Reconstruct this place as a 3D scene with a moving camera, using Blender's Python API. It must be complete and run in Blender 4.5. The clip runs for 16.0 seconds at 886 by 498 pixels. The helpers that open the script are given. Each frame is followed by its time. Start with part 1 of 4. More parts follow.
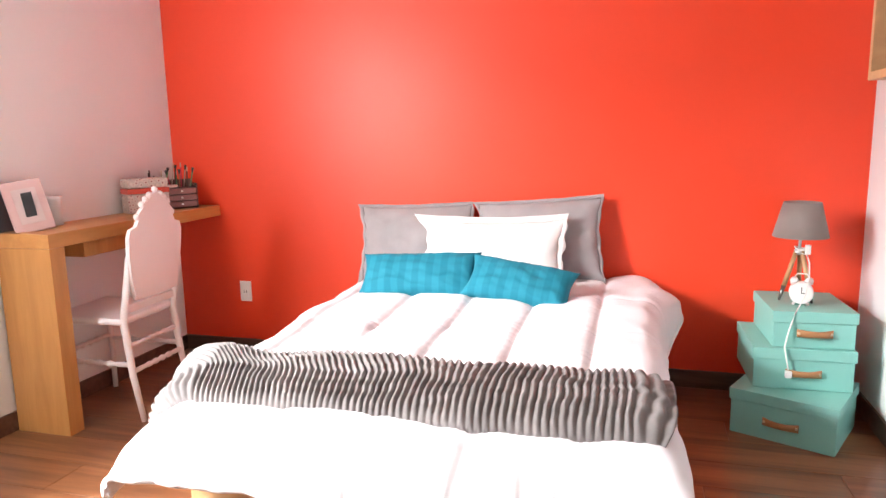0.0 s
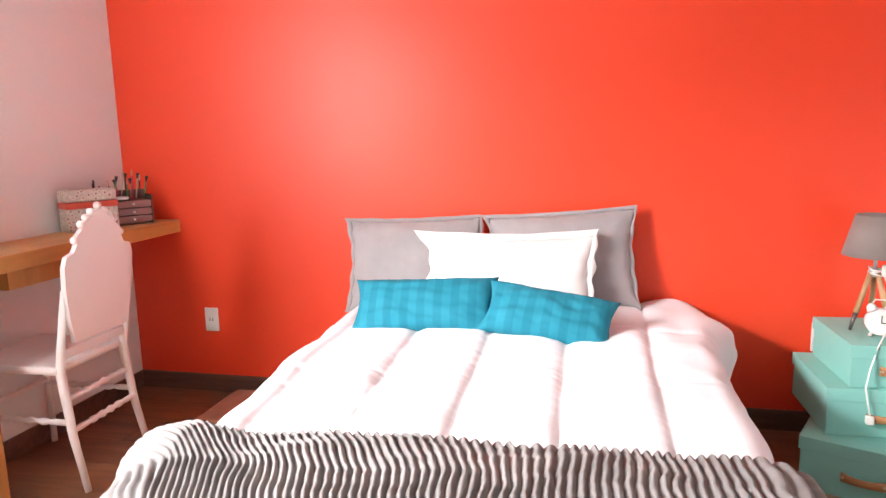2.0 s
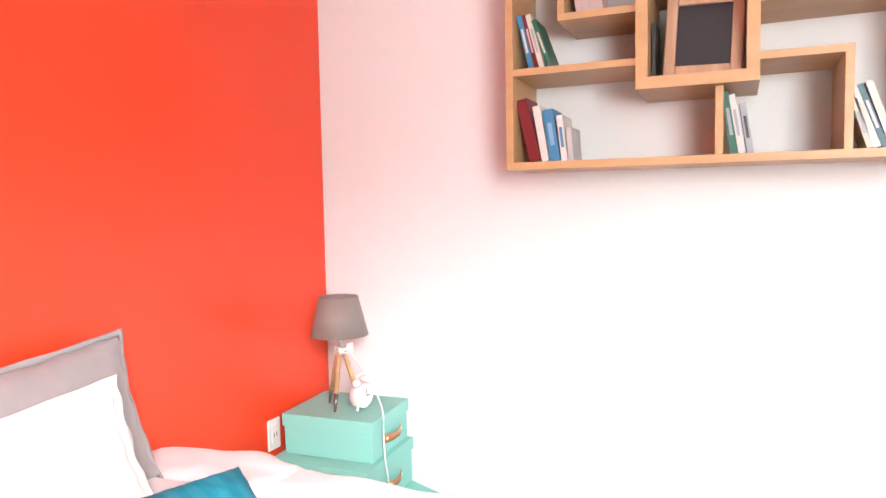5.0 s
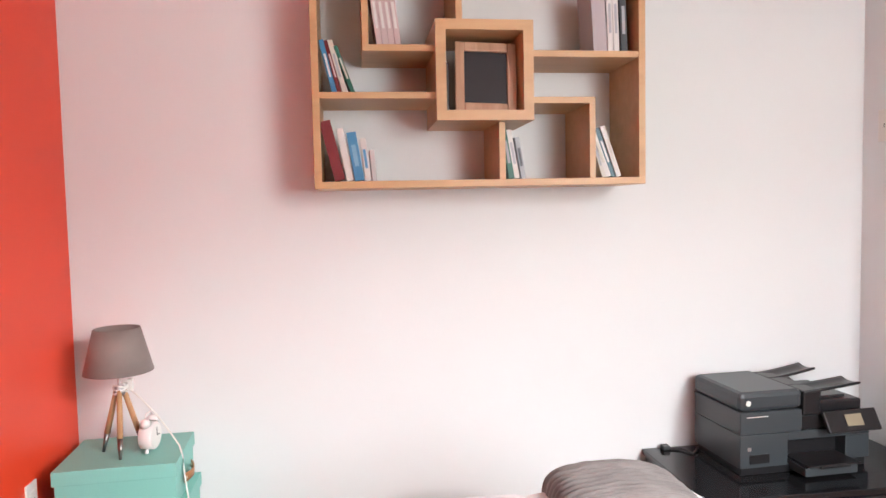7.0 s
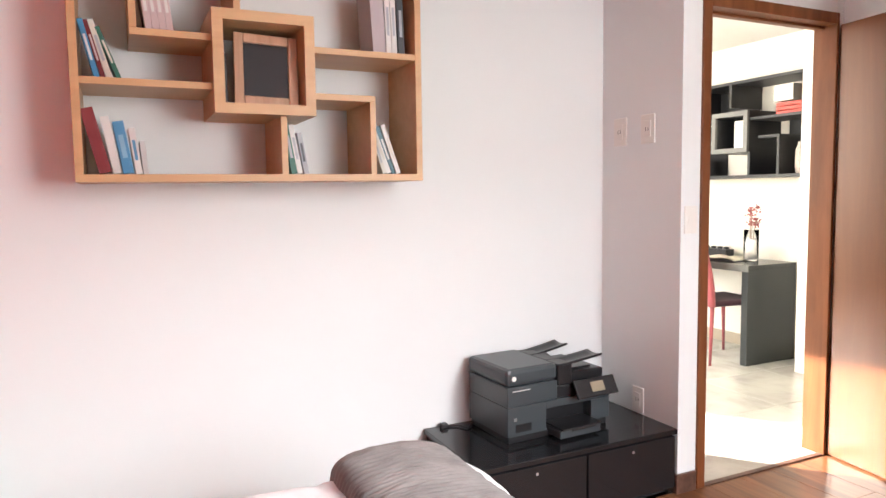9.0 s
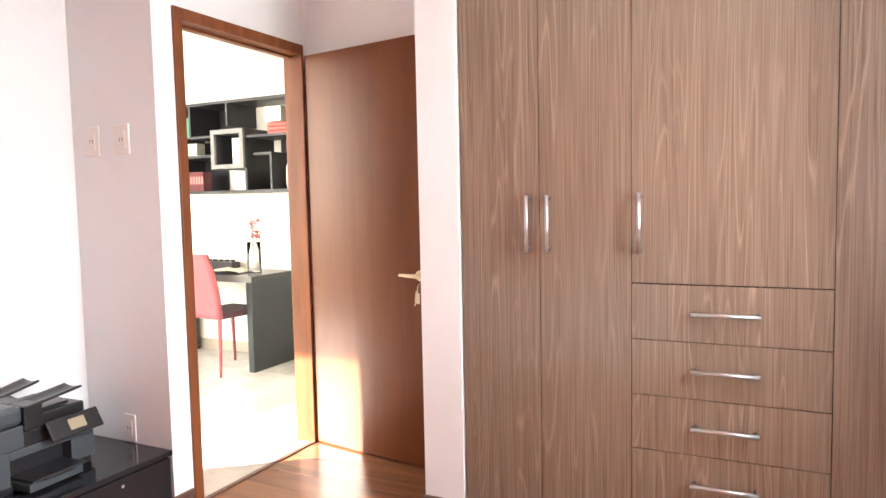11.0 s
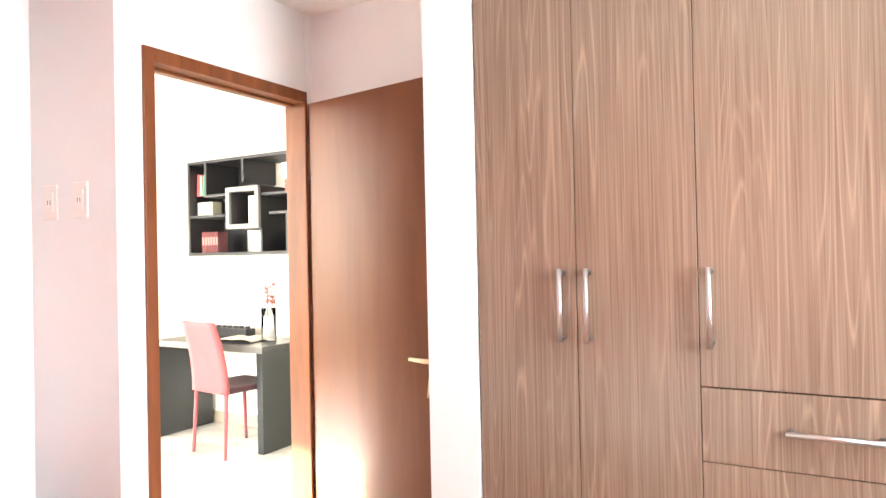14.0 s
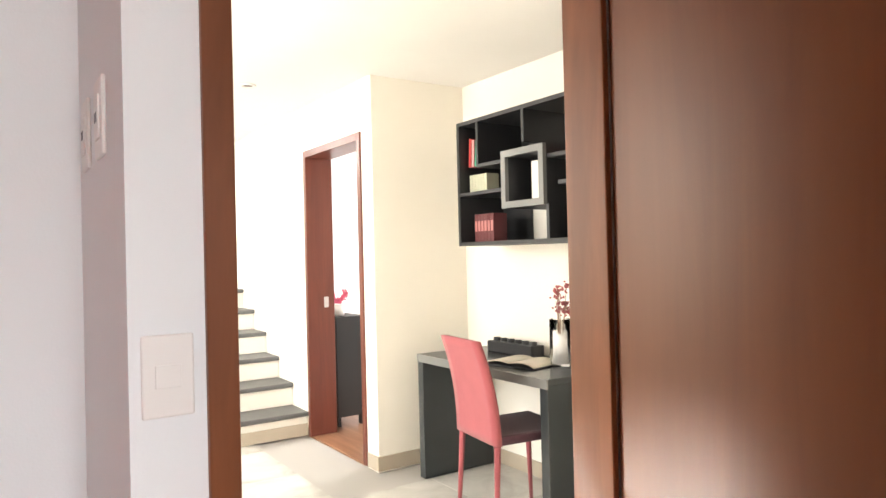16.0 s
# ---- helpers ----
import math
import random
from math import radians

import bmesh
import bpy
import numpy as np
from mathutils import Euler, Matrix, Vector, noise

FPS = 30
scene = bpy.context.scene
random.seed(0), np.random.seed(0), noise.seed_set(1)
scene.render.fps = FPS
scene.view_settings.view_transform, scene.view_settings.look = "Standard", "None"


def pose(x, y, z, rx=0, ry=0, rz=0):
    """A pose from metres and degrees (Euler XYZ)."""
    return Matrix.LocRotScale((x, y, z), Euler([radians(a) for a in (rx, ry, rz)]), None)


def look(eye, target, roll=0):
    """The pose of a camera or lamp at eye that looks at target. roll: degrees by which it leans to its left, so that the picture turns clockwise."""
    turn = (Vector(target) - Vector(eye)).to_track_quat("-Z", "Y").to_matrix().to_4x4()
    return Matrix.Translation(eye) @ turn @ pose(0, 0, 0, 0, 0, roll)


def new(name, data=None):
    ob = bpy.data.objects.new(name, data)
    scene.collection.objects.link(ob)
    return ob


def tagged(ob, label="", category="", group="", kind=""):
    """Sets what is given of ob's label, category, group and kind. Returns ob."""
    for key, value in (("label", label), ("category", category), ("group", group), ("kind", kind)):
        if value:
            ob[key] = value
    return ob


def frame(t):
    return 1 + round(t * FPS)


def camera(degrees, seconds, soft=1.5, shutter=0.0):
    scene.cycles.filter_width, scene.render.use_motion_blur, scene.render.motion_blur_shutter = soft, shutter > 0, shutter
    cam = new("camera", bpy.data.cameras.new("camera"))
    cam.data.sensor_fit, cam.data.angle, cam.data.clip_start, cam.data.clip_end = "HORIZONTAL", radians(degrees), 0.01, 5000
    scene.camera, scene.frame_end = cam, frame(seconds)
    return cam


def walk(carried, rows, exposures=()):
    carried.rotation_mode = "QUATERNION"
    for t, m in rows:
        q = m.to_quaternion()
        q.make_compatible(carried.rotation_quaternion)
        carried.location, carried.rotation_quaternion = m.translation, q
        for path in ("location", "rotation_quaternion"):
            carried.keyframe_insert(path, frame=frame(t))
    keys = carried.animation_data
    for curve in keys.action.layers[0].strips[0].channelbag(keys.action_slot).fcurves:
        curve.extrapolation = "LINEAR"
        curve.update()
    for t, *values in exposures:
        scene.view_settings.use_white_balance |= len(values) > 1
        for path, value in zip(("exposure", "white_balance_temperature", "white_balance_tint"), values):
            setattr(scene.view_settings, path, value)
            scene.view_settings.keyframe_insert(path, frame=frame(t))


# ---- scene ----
cam = camera(66.2, 16.0)
PATH = [
    (0, (3.06, -3.273, 1.198), (2.513, -1.377, 0.869), -1.1),
    (0.5, (3.054, -3.255, 1.194), (2.564, -1.343, 0.871), -1.1),
    (1, (3.022, -3.186, 1.184), (2.558, -1.266, 0.87), -1.1),
    (1.5, (2.936, -3.0, 1.228), (2.478, -1.08, 0.907), -1.2),
    (2, (2.769, -2.832, 1.213), (2.321, -0.912, 0.879), -1.3),
    (2.5, (2.45, -2.666, 1.218), (2.392, -0.676, 1.026), -1.2),
    (3, (2.141, -2.42, 1.194), (2.72, -0.511, 1.049), -0.8),
    (3.5, (1.813, -2.266, 1.225), (2.805, -0.536, 1.077), -0.7),
    (4, (1.672, -2.047, 1.231), (3.032, -0.588, 1.078), -0.6),
    (4.2, (1.665, -1.942, 1.241), (3.166, -0.628, 1.091), -0.7),
    (6.3, (1.478, -1.079, 1.237), (3.473, -0.983, 1.13), -1.1),
    (6.5, (1.461, -1.025, 1.232), (3.458, -1.055, 1.13), -1.1),
    (7, (1.435, -1.014, 1.269), (3.415, -1.268, 1.147), -1.2),
    (7.5, (1.388, -1.061, 1.25), (3.353, -1.418, 1.142), -1.2),
    (8, (1.37, -1.071, 1.261), (3.325, -1.475, 1.139), -1.1),
    (8.5, (1.412, -0.974, 1.292), (3.31, -1.587, 1.14), -1.0),
    (9, (1.387, -0.997, 1.29), (3.186, -1.854, 1.126), -0.8),
    (9.5, (1.364, -1.043, 1.27), (2.952, -2.248, 1.106), -0.5),
    (10, (1.313, -1.087, 1.255), (2.625, -2.589, 1.112), -0.7),
    (10.2, (1.32, -1.103, 1.25), (2.513, -2.702, 1.111), -0.8),
    (12.3, (1.168, -1.175, 1.335), (1.925, -3.01, 1.157), -1.1),
    (12.5, (1.163, -1.18, 1.333), (1.925, -3.01, 1.069), -1.0),
    (13, (1.178, -1.244, 1.317), (1.939, -3.056, 0.944), -0.9),
    (13.5, (1.281, -1.41, 1.32), (2.045, -3.251, 1.154), -0.8),
    (14, (1.419, -1.673, 1.334), (2.421, -3.403, 1.354), -1.2),
    (14.5, (1.651, -1.967, 1.303), (3.044, -3.402, 1.354), -1.3),
    (15, (1.842, -2.321, 1.312), (3.341, -3.644, 1.359), -1.5),
    (15.5, (2.147, -2.64, 1.315), (3.76, -3.822, 1.361), -1.6),
    (16, (2.489, -2.933, 1.324), (4.149, -4.048, 1.341), -1.4),
]
EXPOSURES = [(0, 3.33), (2.5, 3.34), (4.2, 3.8), (6.3, 2.98), (9.5, 3.0), (10.2, 3.08), (12.3, 4.18), (13.3, 4.2), (14.5, 3.62), (15.2, 3.22), (16, 2.6)]
walk(cam, [(t, look(e, g, r)) for t, e, g, r in PATH], EXPOSURES)

# ---- plan ----
XW, XE = 0.55, 4.0            # bedroom west and east walls
YJ = -3.09                    # jog in the east wall
XD = 3.495                    # wall with the bedroom door
YR = -4.08                    # end of the door recess
YF = -3.565                   # wardrobe fronts
HC = 2.45                     # ceilings
DY0, DY1, DZ = -3.238, -4.018, 2.04   # door opening
HX0 = 3.590                   # hall side of the door wall
HYS = -5.62                   # hall wall behind the desk
HYD = -4.92                   # hall wall with the far door
HXC = 6.21                    # corner between those
HYN = -1.5                    # hall north wall
HXE = 9.6

# ---- light ----
world = bpy.data.worlds.new("sky")
scene.world = world
world.use_nodes = True
wn = world.node_tree.nodes
sky = wn.new("ShaderNodeTexSky")
sky.sky_type, sky.sun_disc = "NISHITA", False
SUN_EL, SUN_AZ = radians(24), math.atan2(0.79, 0.613)
sky.sun_elevation, sky.sun_rotation = SUN_EL, SUN_AZ
wn["Background"].inputs["Strength"].default_value = 0.05
world.node_tree.links.new(sky.outputs[0], wn["Background"].inputs[0])


def lamp(name, kind, m, energy, color=(1, 1, 1), size=1.0, size_y=None):
    data = bpy.data.lights.new(name, kind)
    data.energy, data.color = energy, color
    if kind == "AREA":
        data.shape, data.size, data.size_y = "RECTANGLE", size, size_y or size
    ob = new(name, data)
    ob.matrix_world = m
    return ob


sun_dir = Vector((0.79 * math.cos(SUN_EL), 0.613 * math.cos(SUN_EL), math.sin(SUN_EL)))
sun = lamp("sun", "SUN", look(sun_dir * 20, (0, 0, 0)), 5.0, (1.0, 0.93, 0.82))
sun.data.angle = radians(0.6)
lamp("window_light", "AREA", look((XW - 1.45, -3.95, 2.95), (3.2, -1.6, 0.9)), 105.4, (1.0, 0.985, 0.98), 1.7, 0.8)
lamp("window_low_light", "AREA", look((XW - 0.12, -2.8, 1.55), (2.5, -0.9, 1.3)), 9.9, (1.0, 0.98, 0.98), 1.15, 1.2)
lamp("hall_window_light", "AREA", look((6.5, HYN + 0.05, 1.6), (5.6, -5.0, 0.8)), 13.6, (1.0, 0.97, 0.92), 1.2, 1.7)
# unseen fill lamp, added to brighten the west-facing hall wall
lamp("hall_side_fill", "AREA", look((4.8, HYN + 0.05, 1.6), (6.0, -5.0, 1.2)), 9.3, (1.0, 0.97, 0.92), 0.8, 1.6)
# added fill under the solid ceiling, no fixture there, lifts the stairs and hall
lamp("stair_fill", "AREA", look((8.4, -3.6, HC - 0.03), (8.0, -4.0, 0)), 16.7, (1.0, 0.97, 0.92), 1.2, 0.8)
# out-of-view fill added inside the windowless far room to make it bright
lamp("far_room_fill", "AREA", look((7.6, -7.3, 1.5), (7.0, -5.2, 0.9)), 16.7, (1.0, 0.97, 0.94), 1.2, 1.2)


# ---- materials ----
def mat(name, color=(0.8, 0.8, 0.8), rough=0.5, metal=0.0, **more):
    m = bpy.data.materials.new(name)
    m.use_nodes = True
    b = m.node_tree.nodes["Principled BSDF"]
    b.inputs["Base Color"].default_value = (*color, 1)
    b.inputs["Roughness"].default_value = rough
    b.inputs["Metallic"].default_value = metal
    for k, v in more.items():
        b.inputs[k.replace("_", " ")].default_value = v
    return m


def nodes(m):
    nt = m.node_tree
    return nt, nt.nodes, nt.links, nt.nodes["Principled BSDF"]


def ramp(nt, fac, stops):
    r = nt.nodes.new("ShaderNodeValToRGB")
    el = r.color_ramp.elements
    while len(el) < len(stops):
        el.new(0.5)
    for e, (p, c) in zip(el, stops):
        e.position, e.color = p, (*c, 1)
    nt.links.new(fac, r.inputs[0])
    return r.outputs[0]


def coords(nt, scale=(1, 1, 1), rot=(0, 0, 0), obj=True, shift=False):
    c = nt.nodes.new("ShaderNodeTexCoord")
    mp = nt.nodes.new("ShaderNodeMapping")
    mp.inputs["Scale"].default_value = scale
    mp.inputs["Rotation"].default_value = [radians(a) for a in rot]
    nt.links.new(c.outputs["Object" if obj else "Generated"], mp.inputs[0])
    if shift:
        info = nt.nodes.new("ShaderNodeObjectInfo")
        mul = nt.nodes.new("ShaderNodeVectorMath")
        mul.operation = "SCALE"
        mul.inputs[0].default_value = (13.0, 7.0, 5.0)
        nt.links.new(info.outputs["Random"], mul.inputs["Scale"])
        nt.links.new(mul.outputs[0], mp.inputs["Location"])
    return mp.outputs[0]


def tex(nt, vec, scale, detail=4, rough=0.55, dist=0.0):
    n = nt.nodes.new("ShaderNodeTexNoise")
    n.inputs["Scale"].default_value, n.inputs["Detail"].default_value = scale, detail
    n.inputs["Roughness"].default_value, n.inputs["Distortion"].default_value = rough, dist
    nt.links.new(vec, n.inputs["Vector"])
    return n.outputs["Fac"]


def bump(nt, b, fac, strength, dist=0.002):
    bn = nt.nodes.new("ShaderNodeBump")
    bn.inputs["Strength"].default_value, bn.inputs["Distance"].default_value = strength, dist
    nt.links.new(fac, bn.inputs["Height"])
    nt.links.new(bn.outputs[0], b.inputs["Normal"])


def paint(name, color, rough=0.6, vary=0.04, grain=0.25):
    m = mat(name, color, rough)
    nt, nn, ll, b = nodes(m)
    v = coords(nt)
    lo, hi = [c * (1 - vary) for c in color], [min(1, c * (1 + vary)) for c in color]
    ll.new(ramp(nt, tex(nt, v, 1.6, 5), [(0.3, lo), (0.7, hi)]), b.inputs["Base Color"])
    bump(nt, b, tex(nt, v, 160, 3), grain, 0.001)
    return m


def wood(name, dark, light, axis=0, scale=1.0, stretch=14, rough=0.4, contrast=(0.35, 0.65), shift=False, dist=0.6, fine=True):
    m = mat(name, light, rough)
    nt, nn, ll, b = nodes(m)
    sc = [scale * stretch] * 3
    sc[axis] = scale
    v = coords(nt, sc, shift=shift)
    mid = [(a + c) / 2 for a, c in zip(dark, light)]
    f = tex(nt, v, 1.0, 6, 0.6, dist)
    ll.new(ramp(nt, f, [(contrast[0], dark), (0.5, mid), (contrast[1], light)]), b.inputs["Base Color"])
    if fine:
        bump(nt, b, tex(nt, v, 6, 3), 0.12, 0.001)
    return m


def cloth(name, color, rough=0.9, vary=0.08, scale=500):
    m = mat(name, color, rough)
    nt, nn, ll, b = nodes(m)
    v = coords(nt)
    lo, hi = [c * (1 - vary) for c in color], [min(1, c * (1 + vary)) for c in color]
    ll.new(ramp(nt, tex(nt, v, 9, 5), [(0.3, lo), (0.7, hi)]), b.inputs["Base Color"])
    b.inputs["Sheen Weight"].default_value = 0.15
    bump(nt, b, tex(nt, v, scale, 2), 0.35, 0.001)
    return m


M_RED = paint("red_wall_paint", (0.84, 0.060, 0.020), 0.42, 0.03)
M_WHITE = paint("white_wall_paint", (0.77, 0.79, 0.80), 0.6, 0.015)
M_CREAM = paint("cream_wall_paint", (0.82, 0.78, 0.70), 0.6, 0.02)
M_CEIL = paint("ceiling_paint", (0.82, 0.80, 0.77), 0.8, 0.02)
M_PLANK = wood("laminate_plank", (0.095, 0.033, 0.015), (0.29, 0.125, 0.055), 0, 1.3, 12, 0.28, (0.3, 0.7), True)
M_GAP = mat("dark_joint", (0.03, 0.02, 0.015), 0.8)
M_BASE = wood("dark_baseboard", (0.08, 0.04, 0.03), (0.15, 0.078, 0.055), 0, 2, 12, 0.4)
M_TILE = mat("hall_tile", (0.5, 0.48, 0.44), 0.25)
nt, nn, ll, b = nodes(M_TILE)
v = coords(nt, (1, 1, 1), shift=True)
ll.new(ramp(nt, tex(nt, v, 3, 8, 0.6, 0.5), [(0.28, (0.36, 0.345, 0.31)), (0.5, (0.50, 0.485, 0.44)), (0.72, (0.60, 0.58, 0.53))]), b.inputs["Base Color"])
M_GROUT = mat("grout", (0.35, 0.33, 0.3), 0.9)
M_SKIRT = paint("tile_skirting", (0.42, 0.36, 0.28), 0.4, 0.1)
M_DESK = wood("honey_wood_veneer", (0.42, 0.185, 0.05), (0.58, 0.29, 0.095), 2, 1.5, 9, 0.38, (0.3, 0.7))
M_SHELF = wood("maple_veneer", (0.50, 0.29, 0.14), (0.60, 0.37, 0.19), 1, 1.5, 10, 0.42, (0.3, 0.7))
M_DOOR = wood("brown_door_veneer", (0.110, 0.028, 0.007), (0.155, 0.045, 0.011), 2, 1.0, 10, 0.36, (0.25, 0.75))
M_DOOR.node_tree.nodes["Principled BSDF"].inputs["Specular IOR Level"].default_value = 0.3
M_FRAME = wood("door_frame_wood", (0.150, 0.049, 0.019), (0.225, 0.078, 0.031), 2, 1.5, 10, 0.38)
M_FRAME.node_tree.nodes["Principled BSDF"].inputs["Specular IOR Level"].default_value = 0.25
M_REDDOOR = wood("red_brown_veneer", (0.105, 0.024, 0.014), (0.15, 0.038, 0.022), 2, 1.0, 10, 0.35)
M_FARFLOOR = wood("far_room_boards", (0.17, 0.075, 0.04), (0.30, 0.15, 0.085), 0, 1.3, 12, 0.3)
M_STEEL = mat("brushed_steel", (0.55, 0.55, 0.56), 0.40, 1.0)
M_DSTEEL = mat("dark_steel", (0.22, 0.21, 0.20), 0.4, 1.0)
M_BRASS = mat("pale_brass", (0.72, 0.62, 0.45), 0.3, 1.0)
M_PLASTIC = mat("white_plastic", (0.78, 0.76, 0.73), 0.35)
M_BLACKG = mat("black_gloss_lacquer", (0.012, 0.012, 0.014), 0.12)
M_BLACK = mat("black_matt", (0.02, 0.02, 0.022), 0.45)
M_PRN = mat("grey_printer_plastic", (0.045, 0.055, 0.063), 0.32)
M_PRNB = mat("black_printer_plastic", (0.014, 0.014, 0.016), 0.3)
M_TEAL = paint("turquoise_cardboard", (0.22, 0.52, 0.46), 0.55, 0.03, 0.4)
M_LEATHER = paint("tan_leather", (0.36, 0.17, 0.07), 0.55, 0.1, 0.5)
M_SHADE = cloth("taupe_lampshade", (0.24, 0.195, 0.180))
M_SHADEIN = mat("shade_lining", (0.75, 0.72, 0.68), 0.8)
M_LEG = wood("pine_lamp_leg", (0.42, 0.23, 0.11), (0.58, 0.36, 0.19), 2, 3, 10)
M_CHAIRW = paint("white_lacquer", (0.78, 0.72, 0.71), 0.35, 0.02, 0.1)
M_DUVET = cloth("white_duvet", (0.74, 0.725, 0.75), 0.8, 0.02, 350)
M_GREY = cloth("grey_pillow_cotton", (0.33, 0.30, 0.305))
M_WPIL = cloth("white_pillow_cotton", (0.82, 0.80, 0.79), 0.85, 0.03)
M_BEDBASE = wood("bed_base_wood", (0.46, 0.27, 0.12), (0.58, 0.36, 0.18), 0, 2, 10)
M_BLANKET = cloth("grey_plush", (0.175, 0.158, 0.155), 0.95, 0.3, 300)
M_BLUE = mat("turquoise_satin", (0.01, 0.33, 0.45), 0.75, Specular_IOR_Level=0.2)
nt, nn, ll, b = nodes(M_BLUE)
wv = nn.new("ShaderNodeTexWave")
wv.wave_type, wv.bands_direction = "BANDS", "X"
wv.inputs["Scale"].default_value, wv.inputs["Distortion"].default_value = 5.2, 0.3
ll.new(coords(nt), wv.inputs["Vector"])
ll.new(ramp(nt, wv.outputs["Fac"], [(0.35, (0.012, 0.165, 0.235)), (0.65, (0.018, 0.200, 0.275))]), b.inputs["Base Color"])
bump(nt, b, tex(nt, coords(nt), 400, 2), 0.3, 0.001)

M_WARD = mat("zebra_grain_veneer", (0.3, 0.2, 0.14), 0.27)
nt, nn, ll, b = nodes(M_WARD)
rings = tex(nt, coords(nt, (7, 7, 0.30), shift=True), 1.0, 2, 0.45, 0.15)
scl = nn.new("ShaderNodeMath")
scl.operation = "MULTIPLY"
scl.inputs[1].default_value = 26.0
ping = nn.new("ShaderNodeMath")
ping.operation = "PINGPONG"
ping.inputs[1].default_value = 0.5
ll.new(rings, scl.inputs[0])
ll.new(scl.outputs[0], ping.inputs[0])
line = ramp(nt, ping.outputs[0], [(0.34, (0, 0, 0)), (0.50, (1, 1, 1))])
fine = tex(nt, coords(nt, (190, 190, 1.8), shift=True), 1.0, 4, 0.6, 0.3)
broad = tex(nt, coords(nt, (11, 11, 0.9), shift=True), 1.0, 3, 0.5, 0.8)
fade = ramp(nt, broad, [(0.40, (0.10, 0.10, 0.10)), (0.66, (0.62, 0.62, 0.62))])
mul = nn.new("ShaderNodeMath")
mul.operation = "MULTIPLY"
ll.new(line, mul.inputs[0])
ll.new(fade, mul.inputs[1])
mix = nn.new("ShaderNodeMix")
mix.data_type = "RGBA"
ll.new(mul.outputs[0], mix.inputs[0])
ll.new(ramp(nt, fine, [(0.3, (0.142, 0.100, 0.070)), (0.7, (0.258, 0.196, 0.146))]), mix.inputs[6])
mix.inputs[7].default_value = (0.37, 0.285, 0.215, 1)
ll.new(mix.outputs[2], b.inputs["Base Color"])
bump(nt, b, fine, 0.12, 0.001)
M_GLASS = mat("clear_glass", (1, 1, 1), 0.02, Transmission_Weight=1.0, IOR=1.15)
M_STONE = paint("dark_stone_tread", (0.10, 0.10, 0.10), 0.5, 0.2, 0.6)
M_PINKCH = cloth("rose_chair_upholstery", (0.31, 0.072, 0.082))
M_DARKRED = cloth("dark_plum_seat", (0.06, 0.02, 0.03))
M_HDESK = mat("black_desk_lacquer", (0.035, 0.04, 0.042), 0.25)
M_HEDGE = mat("grey_desk_edge", (0.16, 0.16, 0.155), 0.35)


# ---- mesh helpers ----
def box(bm, x0, x1, y0, y1, z0, z1, bevel=0.0, seg=2):
    vs = [bm.verts.new((x, y, z)) for x in (x0, x1) for y in (y0, y1) for z in (z0, z1)]
    fs = [bm.faces.new([vs[i] for i in f]) for f in ((0, 1, 3, 2), (4, 6, 7, 5), (0, 4, 5, 1), (2, 3, 7, 6), (0, 2, 6, 4), (1, 5, 7, 3))]
    if bevel:
        es = list({e for f in fs for e in f.edges})
        bmesh.ops.bevel(bm, geom=es, offset=bevel, segments=seg, profile=0.5, affect="EDGES")
    return bm


def boxes(*specs, bevel=0.0):
    bm = bmesh.new()
    for s in specs:
        lo = [min(s[0], s[1]), min(s[2], s[3]), min(s[4], s[5])]
        hi = [max(s[0], s[1]), max(s[2], s[3]), max(s[4], s[5])]
        box(bm, lo[0], hi[0], lo[1], hi[1], lo[2], hi[2], bevel)
    return bm


def tube(bm, pts, radii, n=10, close=True):
    pts = [Vector(p) for p in pts]
    if not hasattr(radii, "__len__"):
        radii = [radii] * len(pts)
    rings = []
    for i, p in enumerate(pts):
        d = (pts[min(i + 1, len(pts) - 1)] - pts[max(i - 1, 0)]).normalized()
        a = d.cross(Vector((0, 0, 1)) if abs(d.z) < 0.9 else Vector((1, 0, 0))).normalized()
        c = d.cross(a)
        rings.append([bm.verts.new(p + (a * math.cos(2 * math.pi * k / n) + c * math.sin(2 * math.pi * k / n)) * radii[i]) for k in range(n)])
    for r0, r1 in zip(rings, rings[1:]):
        for k in range(n):
            bm.faces.new((r0[k], r0[(k + 1) % n], r1[(k + 1) % n], r1[k])).smooth = True
    if close:
        bm.faces.new(rings[0][::-1]), bm.faces.new(rings[-1])
    return bm


def lathe(bm, profile, n=32, centre=(0, 0, 0)):
    rings = []
    for r, z in profile:
        rings.append([bm.verts.new((centre[0] + r * math.cos(2 * math.pi * k / n), centre[1] + r * math.sin(2 * math.pi * k / n), centre[2] + z)) for k in range(n)])
    for r0, r1 in zip(rings, rings[1:]):
        for k in range(n):
            bm.faces.new((r0[k], r0[(k + 1) % n], r1[(k + 1) % n], r1[k])).smooth = True
    return bm


def surface(bm, fn, nu, nv, smooth=True):
    g = [[bm.verts.new(fn(i / nu, j / nv)) for j in range(nv + 1)] for i in range(nu + 1)]
    for i in range(nu):
        for j in range(nv):
            bm.faces.new((g[i][j], g[i + 1][j], g[i + 1][j + 1], g[i][j + 1])).smooth = smooth
    return g


def mesh_of(name, bm, material):
    bmesh.ops.recalc_face_normals(bm, faces=bm.faces)
    me = bpy.data.meshes.new(name)
    bm.to_mesh(me)
    bm.free()
    for m in (material if isinstance(material, (list, tuple)) else [material]):
        me.materials.append(m)
    return me


def part(name, bm, material, parent=None, label="", m=None):
    ob = new(name, mesh_of(name, bm, material))
    if parent:
        ob.parent = parent
    if m is not None:
        ob.matrix_basis = m
    if label:
        ob["label"] = label
    return ob


